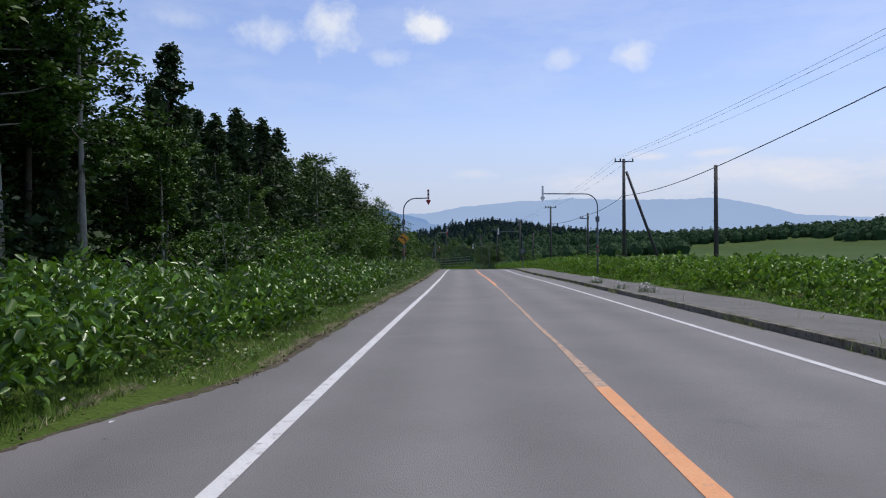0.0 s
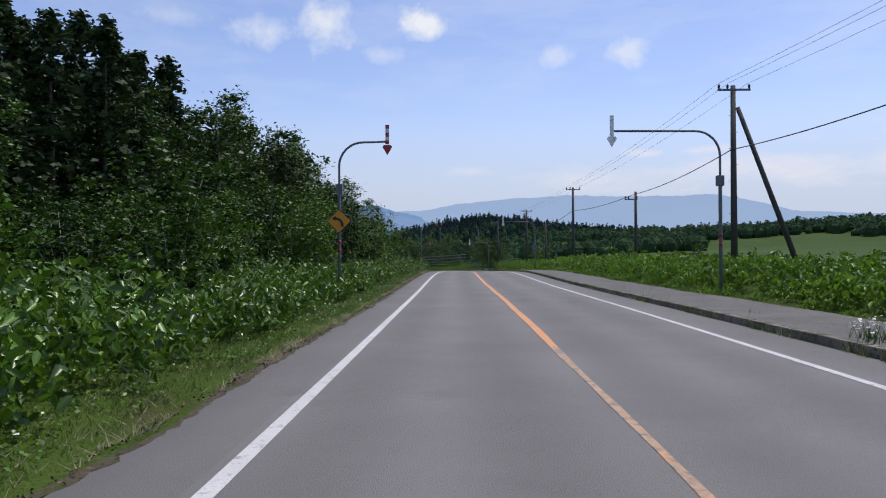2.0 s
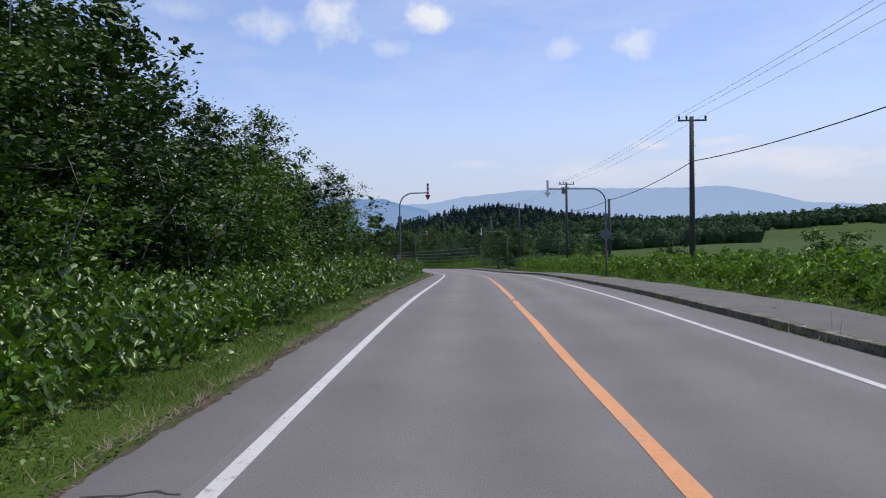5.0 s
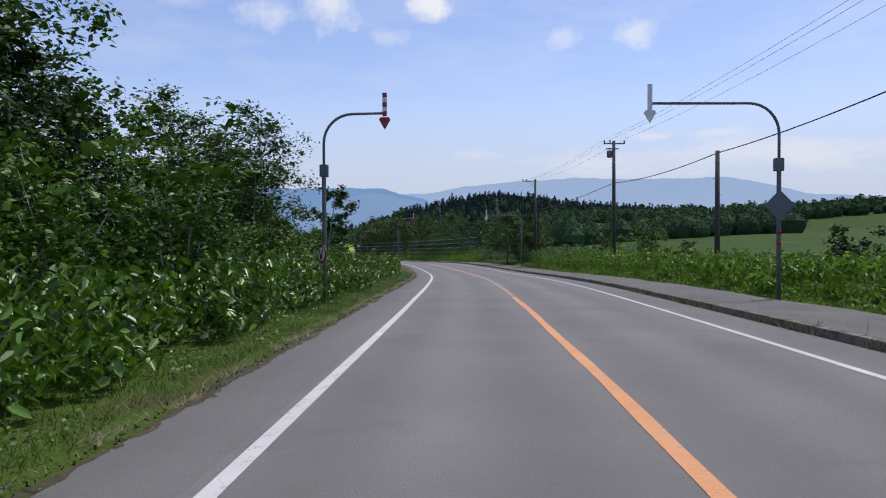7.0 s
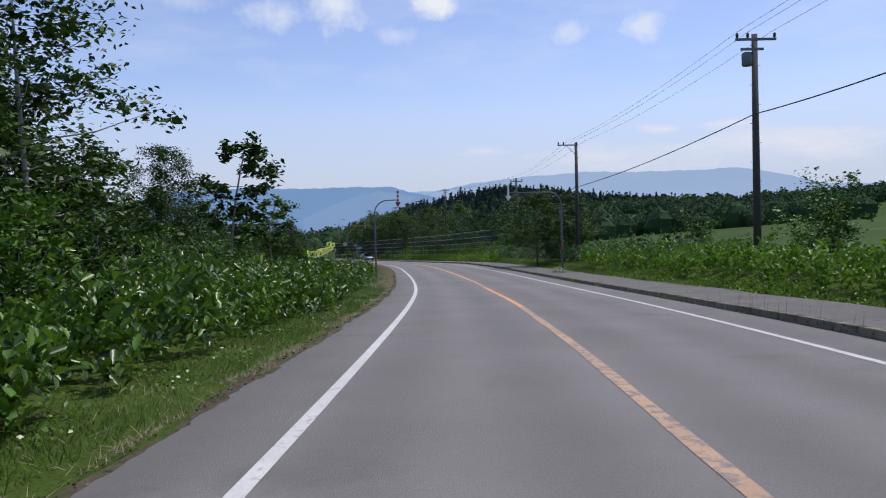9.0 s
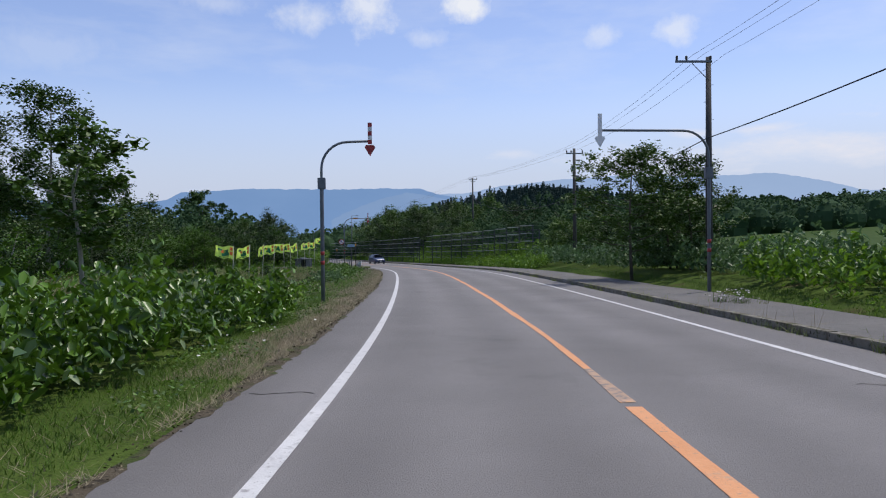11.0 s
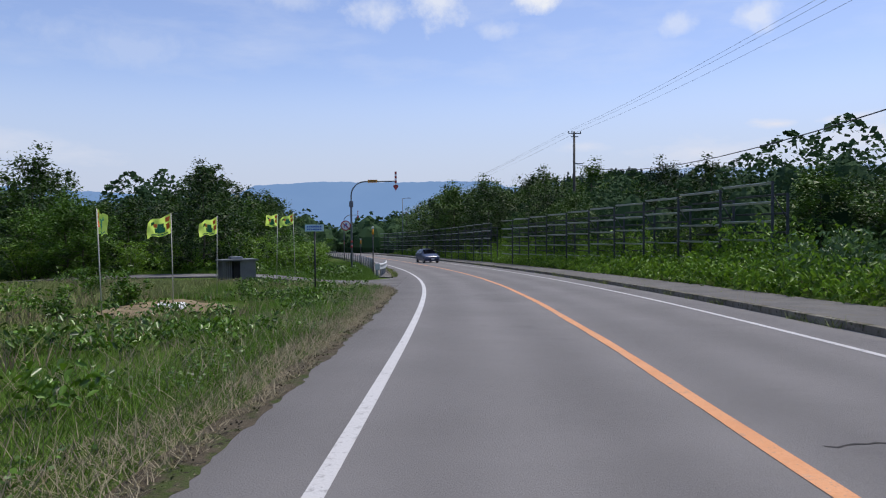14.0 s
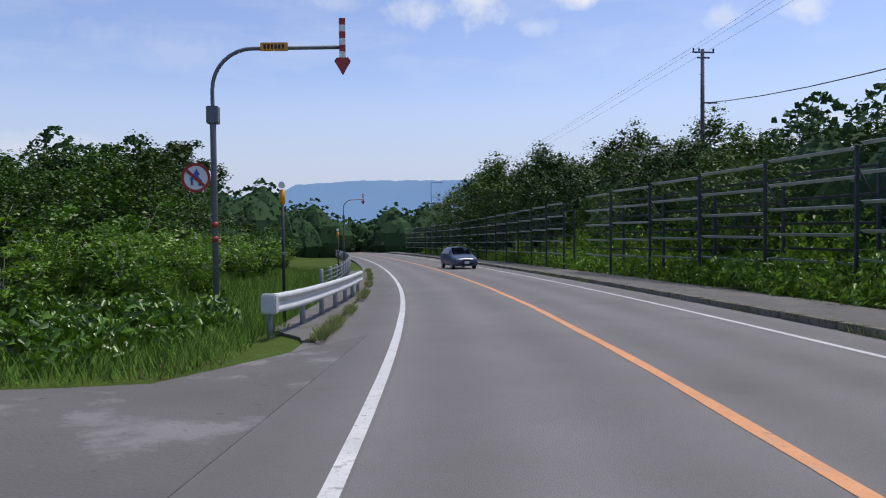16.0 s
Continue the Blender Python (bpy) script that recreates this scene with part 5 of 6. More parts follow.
far_wood(frng, cloud_of(frng, 420, -350, 620, 330, 170), 10.0, 9.0, HAZED_LEAF, "far_woodland", "distant lowland woods", 36, leaf=1.6)
far_wood(frng, cloud_of(frng, 110, 120, 318, 60, 22, lambda x, y: (waves(x, y, 22, 2.5) > 0.1) & (x < 96)), 5.0, 4.5, HAZED_LEAF, "far_woodland", "clumps of trees along the field edge", 80, leaf=0.7)
far_wood(frng, cloud_of(frng, 300, -62, 62, 32, 72), 8.0, 12.5, HAZED_LEAF, "deep_woodland", "deep wood behind the roadside trees", 70, leaf=0.95)
far_wood(frng, cloud_of(frng, 80, -58, 241, 24, 10), 6.0, 7.4, HAZED_LEAF, "far_woodland", "dense dark wood beyond the side lane", 420, leaf=0.42, inner=0.78)
far_wood(frng, np.array([by_road(y, u) for y in np.arange(203, 262, 3.6) for u in (14.5, 18.0, 21.5)]) + frng.normal(0, 0.8, (51, 2)), 4.8, 4.9, HAZED_LEAF, "far_woodland", "closed thicket behind the snow fence", 360, leaf=0.30, inner=0.74)
far_wood(frng, cloud_of(frng, 130, 60, 290, 30, 40), 5.5, 5.5, HAZED_LEAF, "far_woodland", "wooded rise behind the fence", 120, leaf=0.55)


# ---------------------------------------------------------------- road furniture
def overhead_arrow(x, y, arm, tip, facing, label, box_at=3.86, bands=True, taller=0.0):
    """A bent pole whose arm holds an arrow over the road's edge. facing: the striped face is towards the viewer."""
    root = empty("arrow_post", Matrix.Translation((x, y, tip - 5.04)) @ Matrix.Rotation(heading(y), 4, "Z"), label, "road sign", "overhead arrow posts")
    d = 1 if facing else -1
    bm = bmesh.new()
    tube(bm, [(0, 0, -0.9), (0, 0, box_at - 0.12), (0, 0, box_at - 0.06)], [0.062, 0.062, 0.045], 12)
    part("lower_tube", bm, DULL_STEEL, root)
    r, level_at = 0.85, (5.53 if facing else 5.60) + taller
    bend = [(d * r * (1 - math.cos(a)), 0, level_at - 0.87 + r * math.sin(a)) for a in np.linspace(0, math.pi / 2, 9)]
    bm = bmesh.new()
    tube(bm, [(0, 0, box_at - 0.1), (0, 0, 4.5)] + bend + [(d * (arm - 0.02), 0, level_at)], 0.04, 10)
    part("bent_arm", bm, DULL_STEEL, root)
    bm = bmesh.new()
    box(bm, 0, 0.02, box_at, 0.24, 0.2, 0.36, 0.015)
    part("control_box", bm, DULL_STEEL, root, "grey metal box")
    if bands:
        for z in (1.62, 1.92):
            bm = bmesh.new()
            tube(bm, [(0, 0, z), (0, 0, z + 0.12)], 0.066, 12)
            part("reflector_band", bm, RED, root, "red band")
    arrow = empty("arrow", Matrix.Translation((d * arm, -0.06, 0)), "", "")
    arrow.parent = root
    stripe = 0
    if facing:
        z = 6.11 + taller
        while z > 5.45:
            bm = bmesh.new()
            plate(bm, [(-0.065, z - 0.135), (0.065, z - 0.135), (0.065, z), (-0.065, z)], 0.03)
            part("stripe", bm, (RED, WHITE)[stripe % 2], arrow)
            stripe += 1
            z -= 0.137
    else:
        bm = bmesh.new()
        plate(bm, [(-0.065, 5.4), (0.065, 5.4), (0.065, 6.13), (-0.065, 6.13)], 0.03)
        part("shaft", bm, WHITE, arrow)
    bm = bmesh.new()
    plate(bm, [(0, 5.04), (0.17, 5.33), (0.12, 5.4), (-0.12, 5.4), (-0.17, 5.33)], 0.035)
    part("arrow_head", bm, RED if facing else WHITE, arrow)
    return root


def sign_on(root, outline, mat, x, z, y=-0.1, name="sign_face", label=""):
    bm = bmesh.new()
    plate(bm, outline, 0.02, Matrix.Translation((x, y, z)))
    return part(name, bm, mat, root, label)


near_1 = overhead_arrow(-2.72, 48.77, 1.72, 4.95, True, "grey bent post with red-white arrow and yellow curve sign")
near_2 = overhead_arrow(-1.17, 104.5, 1.8, 4.36, True, "grey bent post with arrow and a low round sign", bands=False)
turned_sign = Matrix.Translation((-0.06, -0.1, 1.42)) @ Matrix.Rotation(radians(-52), 4, "Z")
for name, mat, radius, depth, label in (("sign_rim", RED, 0.27, 0.0, "red rim of the round sign"), ("sign_face", WHITE, 0.20, -0.016, "white face of the round sign")):
    bm = bmesh.new()
    plate(bm, circle(radius), 0.02, turned_sign @ Matrix.Translation((0, depth, 0)))
    part(name, bm, mat, near_2, label)
for lean in (-0.28, 0.28):
    bm = bmesh.new()
    plate(bm, [(-0.025, -0.16), (0.025, -0.16), (0.02, 0.15), (-0.02, 0.15)], 0.012, turned_sign @ Matrix.Translation((lean * 0.2, -0.03, 0)) @ Matrix.Rotation(lean, 4, "Y"))
    part("mark", bm, BLACK, near_2, "dark slanting mark")
near_3 = overhead_arrow(-2.3, 154.5, 1.55, 2.55, True, "grey bent post with red and white arrow by the meadow", 4.2)
near_4 = overhead_arrow(-13.0, 212.4, 2.7, 1.61, True, "grey bent post with arrow, yellow plate and round sign", 4.25, taller=0.1)
far_1 = overhead_arrow(10.5, 47.95, 3.72, 5.09, False, "grey bent post with white arrow back beyond the footway")
far_2 = overhead_arrow(11.72, 103.6, 3.60, 4.39, False, "grey bent post with arrow back and diamond sign back")
far_3 = overhead_arrow(10.18, 155.8, 3.6, 2.80, False, "grey bent post with white arrow back beside trees", 4.2)

# yellow curve warning on the first post
diamond = lambda r: [(0, r), (r, 0), (0, -r), (-r, 0)]
curve_face = sign_on(near_1, diamond(0.43), BLACK, 0, 2.72, -0.10, "sign_board", "black-edged diamond board")
face = sign_on(near_1, diamond(0.405), YELLOW, 0, 2.72, -0.118, "sign_face", "yellow diamond face")
bend_pts = [(0.13, -0.2), (0.12, -0.08), (0.06, 0.02), (-0.05, 0.075), (-0.12, 0.085)]
wide = 0.042
outline = []
for sgn in (1, -1):
    pts = bend_pts if sgn == 1 else bend_pts[::-1]
    for k, (px, pz) in enumerate(pts):
        q0, q1 = pts[max(k - 1, 0)], pts[min(k + 1, len(pts) - 1)]
        t = Vector((q1[0] - q0[0], q1[1] - q0[1])).normalized()
        outline.append((px + t.y * wide, pz - t.x * wide))
sign_on(near_1, outline, BLACK, 0, 2.72, -0.136, "arrow_mark", "black curved arrow")
sign_on(near_1, [(-0.25, 0.09), (-0.10, 0.18), (-0.12, 0.085), (-0.10, -0.005)], BLACK, 0, 2.72, -0.136, "arrow_mark", "black arrow point")
# the back of a diamond sign on the far post
sign_on(far_2, diamond(0.43), DULL_STEEL, -0.02, 2.72, -0.10, "sign_board", "bare metal back of a diamond sign")
# round no-overtaking sign and yellow plate on the last post
sign_on(near_4, circle(0.30), WHITE, -0.34, 2.95, -0.10, "sign_face", "round white sign face")
for name, mat, ring in (("ring", RED, (0.305, 0.245)),):
    bm = bmesh.new()
    n = 28
    for k in range(n):
        a0, a1 = 2 * math.pi * k / n, 2 * math.pi * (k + 1) / n
        plate(bm, [(ring[0] * math.cos(a0), ring[0] * math.sin(a0)), (ring[0] * math.cos(a1), ring[0] * math.sin(a1)),
                   (ring[1] * math.cos(a1), ring[1] * math.sin(a1)), (ring[1] * math.cos(a0), ring[1] * math.sin(a0))], 0.012, Matrix.Translation((-0.34, -0.114, 2.95)))
    part("ring", bm, RED, near_4, "red ring")
sign_on(near_4, [(-0.20, 0.13), (-0.16, 0.175), (0.19, -0.14), (0.15, -0.185)], RED, -0.34, 2.95, -0.121, "bar", "dark red slanting bar")
sign_on(near_4, [(0.10, -0.17), (0.13, -0.06), (0.05, 0.03), (0.05, 0.06), (0.09, 0.06), (0.02, 0.19), (-0.05, 0.06), (-0.01, 0.06), (-0.01, 0.01), (0.06, -0.07), (0.05, -0.16)], BLUE, -0.34, 2.95, -0.116,
        "arrow_mark", "blue curving arrow")
sign_on(near_4, [(-0.02, -0.13), (0.015, -0.13), (0.015, -0.02), (0.04, -0.02), (-0.002, 0.06), (-0.045, -0.02), (-0.02, -0.02)], BLUE, -0.42, 2.93, -0.116, "arrow_mark", "small blue arrow")
bm = bmesh.new()
box(bm, 0, 0, 0, 0.56, 0.04, 0.17, 0.006)
yellow_plate = part("name_plate", bm, YELLOW, near_4, "yellow plate with dark unreadable writing", Matrix.Translation((1.3, -0.06, 5.63)))
for k in range(6):
    bm = bmesh.new()
    box(bm, -0.19 + 0.075 * k, -0.024, 0, 0.045, 0.008, 0.09)
    part("lettering", bm, BLACK, yellow_plate)


def utility_pole(x, y, top, arms, label, low=False, extra=""):
    z = ground_at(x, y)
    h = top - z
    root = empty("utility_pole", Matrix.Translation((x, y, z - 0.1)) @ Matrix.Rotation(heading(min(y, 300)), 4, "Z"), label, "utility pole", "roadside utility poles")
    bm = bmesh.new()
    tube(bm, [(0, 0, 0), (0, 0, h + 0.1)], [0.16 if not low else 0.13, 0.11 if not low else 0.095], 12)
    part("pole_shaft", bm, POLE_CONC, root)
    for dz, x0, x1 in arms:
        bm = bmesh.new()
        box(bm, (x0 + x1) / 2, -0.12, h - dz, x1 - x0, 0.08, 0.09, 0.006)
        part("crossarm", bm, DULL_STEEL, root)
        for f in (0.04, 0.3, 0.96) if x1 - x0 > 0.9 else ():
            bm = bmesh.new()
            px = x0 + (x1 - x0) * f
            tube(bm, [(px, -0.12, h - dz + 0.04), (px, -0.12, h - dz + 0.09), (px, -0.12, h - dz + 0.2), (px, -0.12, h - dz + 0.25)], [0.02, 0.055, 0.06, 0.03], 8)
            part("insulator", bm, POLE_CONC, root)
    for k in range(int(h * 1.2) - 2):
        bm = bmesh.new()
        tube(bm, [(-0.22 if k % 2 else 0.08, 0, 2.2 + k * 0.75), (-0.08 if k % 2 else 0.22, 0, 2.2 + k * 0.75)], 0.011, 5)
        part("step_bolt", bm, DULL_STEEL, root)
    if extra == "transformer":
        bm = bmesh.new()
        tube(bm, [(-0.35, -0.1, h - 1.15), (-0.35, -0.1, h - 1.1), (-0.35, -0.1, h - 0.68), (-0.35, -0.1, h - 0.62)], [0.16, 0.2, 0.2, 0.14], 12)
        part("transformer", bm, DULL_STEEL, root, "grey cylindrical transformer")
    if extra == "boxes":
        for px, pz, sx, sz in ((0.22, 2.3, 0.26, 0.5), (-0.12, 1.5, 0.16, 0.4), (0.28, 0.85, 0.3, 0.12)):
            bm = bmesh.new()
            box(bm, px, -0.1, h - pz, sx, 0.2, sz, 0.015)
            part("pole_box", bm, DULL_STEEL, root, "grey equipment box")
    if extra == "strut":
        bm = bmesh.new()
        tube(bm, [(0.2, 0.0, h - 0.9), (3.0, -0.4, -0.2)], [0.10, 0.13], 10)
        part("strut", bm, POLE_CONC, root, "leaning brace pole")
    if extra == "brace":
        bm = bmesh.new()
        tube(bm, [(-0.75, -0.1, h - 0.2), (0, -0.1, h - 0.95)], 0.018, 6)
        part("arm_brace", bm, DULL_STEEL, root)
    return Vector((x, y, top))


T0 = (16.0, 14.0, 9.3)
pole_x = utility_pole(14.7, 38.0, 6.3, [], "short dark telephone pole at the field edge", True)
pole_a = utility_pole(14.39, 56.1, 9.1, [(0.12, -0.75, 0.75)], "tall dark utility pole with a leaning brace pole", extra="strut")
pole_b = utility_pole(16.0, 78.0, 6.1, [(0.5, -0.85, 0.1)], "short dark telephone pole with side arm", True)
pole_c = utility_pole(14.8, 97.0, 8.17, [(0.12, -0.75, 0.75)], "tall dark utility pole with crossarm by the field")
pole_d = utility_pole(14.84, 135.9, 8.2, [(0.12, -0.8, 0.8), (0.5, -0.6, 0.3)], "tall utility pole with transformer", extra="transformer")
pole_e = utility_pole(14.86, 116.2, 5.1, [], "short dark telephone pole in the weeds", True)
pole_f = utility_pole(12.6, 163.5, 7.6, [(0.12, -1.5, 0.1)], "tall utility pole with one-sided crossarm", extra="brace")
pole_g = utility_pole(10.16, 189.3, 6.9, [(0.3, -0.7, 0.7)], "utility pole hung with grey equipment boxes", extra="boxes")
pole_h = utility_pole(1.3, 245.2, 9.3, [(0.12, -0.7, 0.7), (0.45, -0.4, 0.4), (3.2, 0.0, 0.9)], "tall utility pole behind the snow fence")
pole_j = utility_pole(-34.0, 330.0, 3.6, [(0.12, -0.7, 0.7)], "far utility pole down the valley road")


def cable(a, b, sag, radius, label, sides=5):
    a, b = Vector(a), Vector(b)
    bm = bmesh.new()
    pts = [a.lerp(b, f) - Vector((0, 0, 4 * sag * f * (1 - f))) for f in np.linspace(0, 1, 13)]
    tube(bm, pts, radius, sides)
    ob = part("cable", bm, BLACK)
    return tagged(ob, label, "cable", "overhead cables")


highs = [Vector(T0), pole_a, pole_c, pole_d, pole_f, pole_g, pole_h, pole_j]
for a, b in zip(highs, highs[1:]):
    for off in (-0.68, -0.25, 0.68):
        cable(a + Vector((off, 0, 0.1)), b + Vector((off, 0, 0.1)), 0.35, 0.007, "thin overhead power line between poles")
lows = [Vector((15.6, 2.0, 9.3)), pole_x + Vector((0, 0, -0.1)), Vector((14.3, 56.1, 6.15)), pole_b + Vector((-0.1, 0, -0.2)), Vector((14.5, 96, 5.7)), pole_e + Vector((0, 0, -0.1)),
        Vector((14.8, 135.9, 5.1)), Vector((12.5, 163.5, 4.1)), Vector((10.1, 189.3, 3.05)), Vector((1.3, 245.2, 6.0))]
for a, b in zip(lows, lows[1:]):
    cable(a, b, 1.45 if b.y > 200 else 0.25, 0.022, "thick black telephone cable slung between poles", 6)
bm = bmesh.new()
tube(bm, [(10.33, 187.3, 3.24), (10.30, 187.72, 3.22)], 0.1, 8)
tagged(part("cable_joint", bm, BLACK), "black splice box hanging on the cable", "cable joint")


# snow fence beyond the footway
def fence_line(y):
    return max(7.0, 10.4 - 0.1 * (y - 199))


def fence_bay(y):
    a, b = road_point(y, fence_line(y)), road_point(y + 3.7, fence_line(y + 3.7))
    za, top = ground_at(a.x, a.y) - 0.1, a.z + 4.15
    turn = math.atan2(b.y - a.y, b.x - a.x)
    long_ = (b - a).to_2d().length
    root = empty("snow_fence", Matrix.Translation((a.x, a.y, za)) @ Matrix.Rotation(turn, 4, "Z"),
                 "steel snow fence bay with open horizontal slats", "snow fence", "snow fence bays")
    for px, py in ((0.0, 0.0), (0.0, -0.65)):
        bm = bmesh.new()
        tall = (top - za) * (1.0 if not py else 0.88)
        box(bm, px, py, tall / 2, 0.07, 0.10, tall, 0.006)
        part("fence_post", bm, POST_STEEL, root)
    bm = bmesh.new()
    tube(bm, [(0, -0.65, 0.6 * (top - za)), (0, -0.04, 0.85 * (top - za))], 0.026, 6)
    part("fence_strut", bm, POST_STEEL, root)
    for k in range(5):
        bm = bmesh.new()
        z = top - za - 0.06 - k * 0.77
        turn_x = Matrix.Rotation(radians(35), 4, "X")
        box(bm, long_ / 2, -0.08, z, long_ - 0.1, 0.14, 0.02, 0.004, turn_x)
        part("slat", bm, SLAT, root)
    for k in range(4):
        bm = bmesh.new()
        box(bm, long_ / 2, -0.71, top - za - 0.5 - k * 0.77, long_ - 0.1, 0.10, 0.018, 0.004, Matrix.Rotation(radians(50), 4, "X"))
        part("rear_slat", bm, POST_STEEL, root, "dark rear slat")
    return root


for k in range(30):
    y = 198.6 + 3.75 * k
    if 235 < y < 239:
        continue
    fence_bay(y)


# guard rail at the side lane, and the cable fence after it
rail_root = empty("guard_rail", Matrix(), "white steel guard rail with dented end at the side lane", "guard rail")
rail_line = [road_point(212.0 + 12.5 * f, -5.65 + 0.75 * f ** 0.6) for f in np.linspace(0, 1, 15)]
profile = [(-0.02, 0.18), (0.05, 0.16), (0.055, 0.08), (0.0, 0.045), (0.0, -0.045), (0.055, -0.08), (0.05, -0.16), (-0.02, -0.18)]
bm = bmesh.new()
rows = []
for i, p in enumerate(rail_line):
    d = (rail_line[min(i + 1, 14)] - rail_line[max(i - 1, 0)]).to_2d().normalized()
    outw = Vector((d.y, -d.x, 0))
    rows.append([bm.verts.new(p + outw * (o + 0.06) + Vector((0, 0, 0.62 + z))) for o, z in profile]
                + [bm.verts.new(p + outw * (o + 0.054) + Vector((0, 0, 0.62 + z))) for o, z in profile[::-1]])
for a, b in zip(rows, rows[1:]):
    for k in range(len(a)):
        bm.faces.new((a[k], a[(k + 1) % len(a)], b[(k + 1) % len(b)], b[k])).smooth = True
bmesh.ops.recalc_face_normals(bm, faces=bm.faces)
part("rail_beam", bm, RAIL_WHITE, rail_root, "ribbed white-grey steel beam")
bm = bmesh.new()
box(bm, 0, 0, 0, 0.30, 0.16, 0.36, 0.03)
part("end_piece", bm, RAIL_WHITE, rail_root, "folded steel end piece", Matrix.Translation(rail_line[0] + Vector((0.0, -0.03, 0.62))))
for k in range(7):
    p = road_point(212.15 + 2.0 * k, -5.65 + 0.75 * (k * 2.0 / 12.5) ** 0.6 - 0.05)
    bm = bmesh.new()
    tube(bm, [(0, 0, -0.3), (0, 0, 0.74)], 0.06, 10)
    part("rail_post", bm, STEEL, rail_root, at=Matrix.Translation(p))
cable_fence = empty("cable_fence", Matrix(), "steel post and cable road barrier along the bend", "road barrier")
for k in range(26):
    p = road_point(221.0 + 3.0 * k, -5.9)
    bm = bmesh.new()
    tube(bm, [(0, 0, -0.4), (0, 0, 0.95), (0, 0, 0.98)], [0.065, 0.065, 0.04], 9)
    part("fence_post", bm, STEEL, cable_fence, at=Matrix.Translation(p))
for z in (0.45, 0.6, 0.75, 0.9):
    bm = bmesh.new()
    tube(bm, [road_point(221.0 + 3.0 * k, -5.82, z) for k in range(26)], 0.012, 5)
    part("wire_rope", bm, STEEL, cable_fence)


def marker_pole(x, y, height, label):
    z = ground_at(x, y)
    root = empty("snow_marker", Matrix.Translation((x, y, z - 0.1)), label, "marker pole", "snow marker poles")
    bm = bmesh.new()
    tube(bm, [(0, 0, 0), (0, 0, height - 0.02)], 0.033, 10)
    part("marker_shaft", bm, BLACK, root, "black shaft")
    for low in (0.75, 1.6):
        bm = bmesh.new()
        tube(bm, [(0, 0, low), (0, 0, low + 0.07)], 0.037, 10)
        part("band", bm, DULL_STEEL, root, "grey band")
    bm = bmesh.new()
    tube(bm, [(0, 0, height - 0.30), (0, 0, height + 0.02)], 0.06, 10)
    part("sleeve", bm, YELLOW, root, "yellow sleeve")
    bm = bmesh.new()
    plate(bm, circle(0.075, 16, 0, height + 0.12), 0.03, Matrix.Translation((0, -0.02, 0)))
    part("reflector", bm, WHITE, root, "round white reflector")


marker_pole(-11.9, 213.3, 3.0, "black snow marker pole with yellow sleeve and reflector")
marker_pole(*by_road(236.0, -6.3), 2.6, "black snow marker pole with yellow top by the barrier")

# street lamp and small far signs down the road
lx, ly = -28.2, 298.6
lamp = empty("street_lamp", Matrix.Translation((lx, ly, ground_at(lx, ly) - 0.1)) @ Matrix.Rotation(0.35, 4, "Z"), "slim grey street lamp with a short arm", "street lamp")
lh = 5.3 - ground_at(lx, ly)
bm = bmesh.new()
tube(bm, [(0, 0, 0), (0, 0, lh)], [0.10, 0.06], 10)
part("lamp_post", bm, DULL_STEEL, lamp)
bm = bmesh.new()
tube(bm, [(0, 0, lh - 0.05), (0.9, 0, lh + 0.02)], 0.035, 8)
part("lamp_arm", bm, DULL_STEEL, lamp)
bm = bmesh.new()
box(bm, 1.25, 0, lh + 0.02, 0.75, 0.22, 0.12, 0.03)
part("lamp_head", bm, STEEL, lamp)
overhead_arrow(-29.0, 264.0, 1.9, 0.9, True, "far grey bent post with arrow down the bend")

# blue location plate on a dark post in the grass
px, py = -8.55, 192.8
plate_root = empty("location_sign", Matrix.Translation((px, py, ground_at(px, py) - 0.1)) @ Matrix.Rotation(heading(191) - 0.1, 4, "Z"), "pale blue plate on a dark post in the grass", "sign")
ph = -0.73 - ground_at(px, py) + 0.1
bm = bmesh.new()
tube(bm, [(0, 0, 0), (0, 0, ph)], 0.028, 8)
part("sign_post", bm, BLACK, plate_root)
SKYBLUE = material("pale_blue_sheeting", (0.42, 0.60, 0.72), (0.52, 0.70, 0.80), 3.0, 0.4, bump=0.05)
bm = bmesh.new()
box(bm, 0, -0.04, ph + 0.02, 0.62, 0.015, 0.22, 0.004)
board = part("sign_board", bm, SKYBLUE, plate_root, "pale blue plate with plain dark bars")
for row in range(2):
    for k in range(8):
        bm = bmesh.new()
        box(bm, -0.22 + 0.062 * k, -0.05, ph + 0.06 - 0.085 * row, 0.042, 0.006, 0.05)
        part("lettering", bm, BLUE, board)


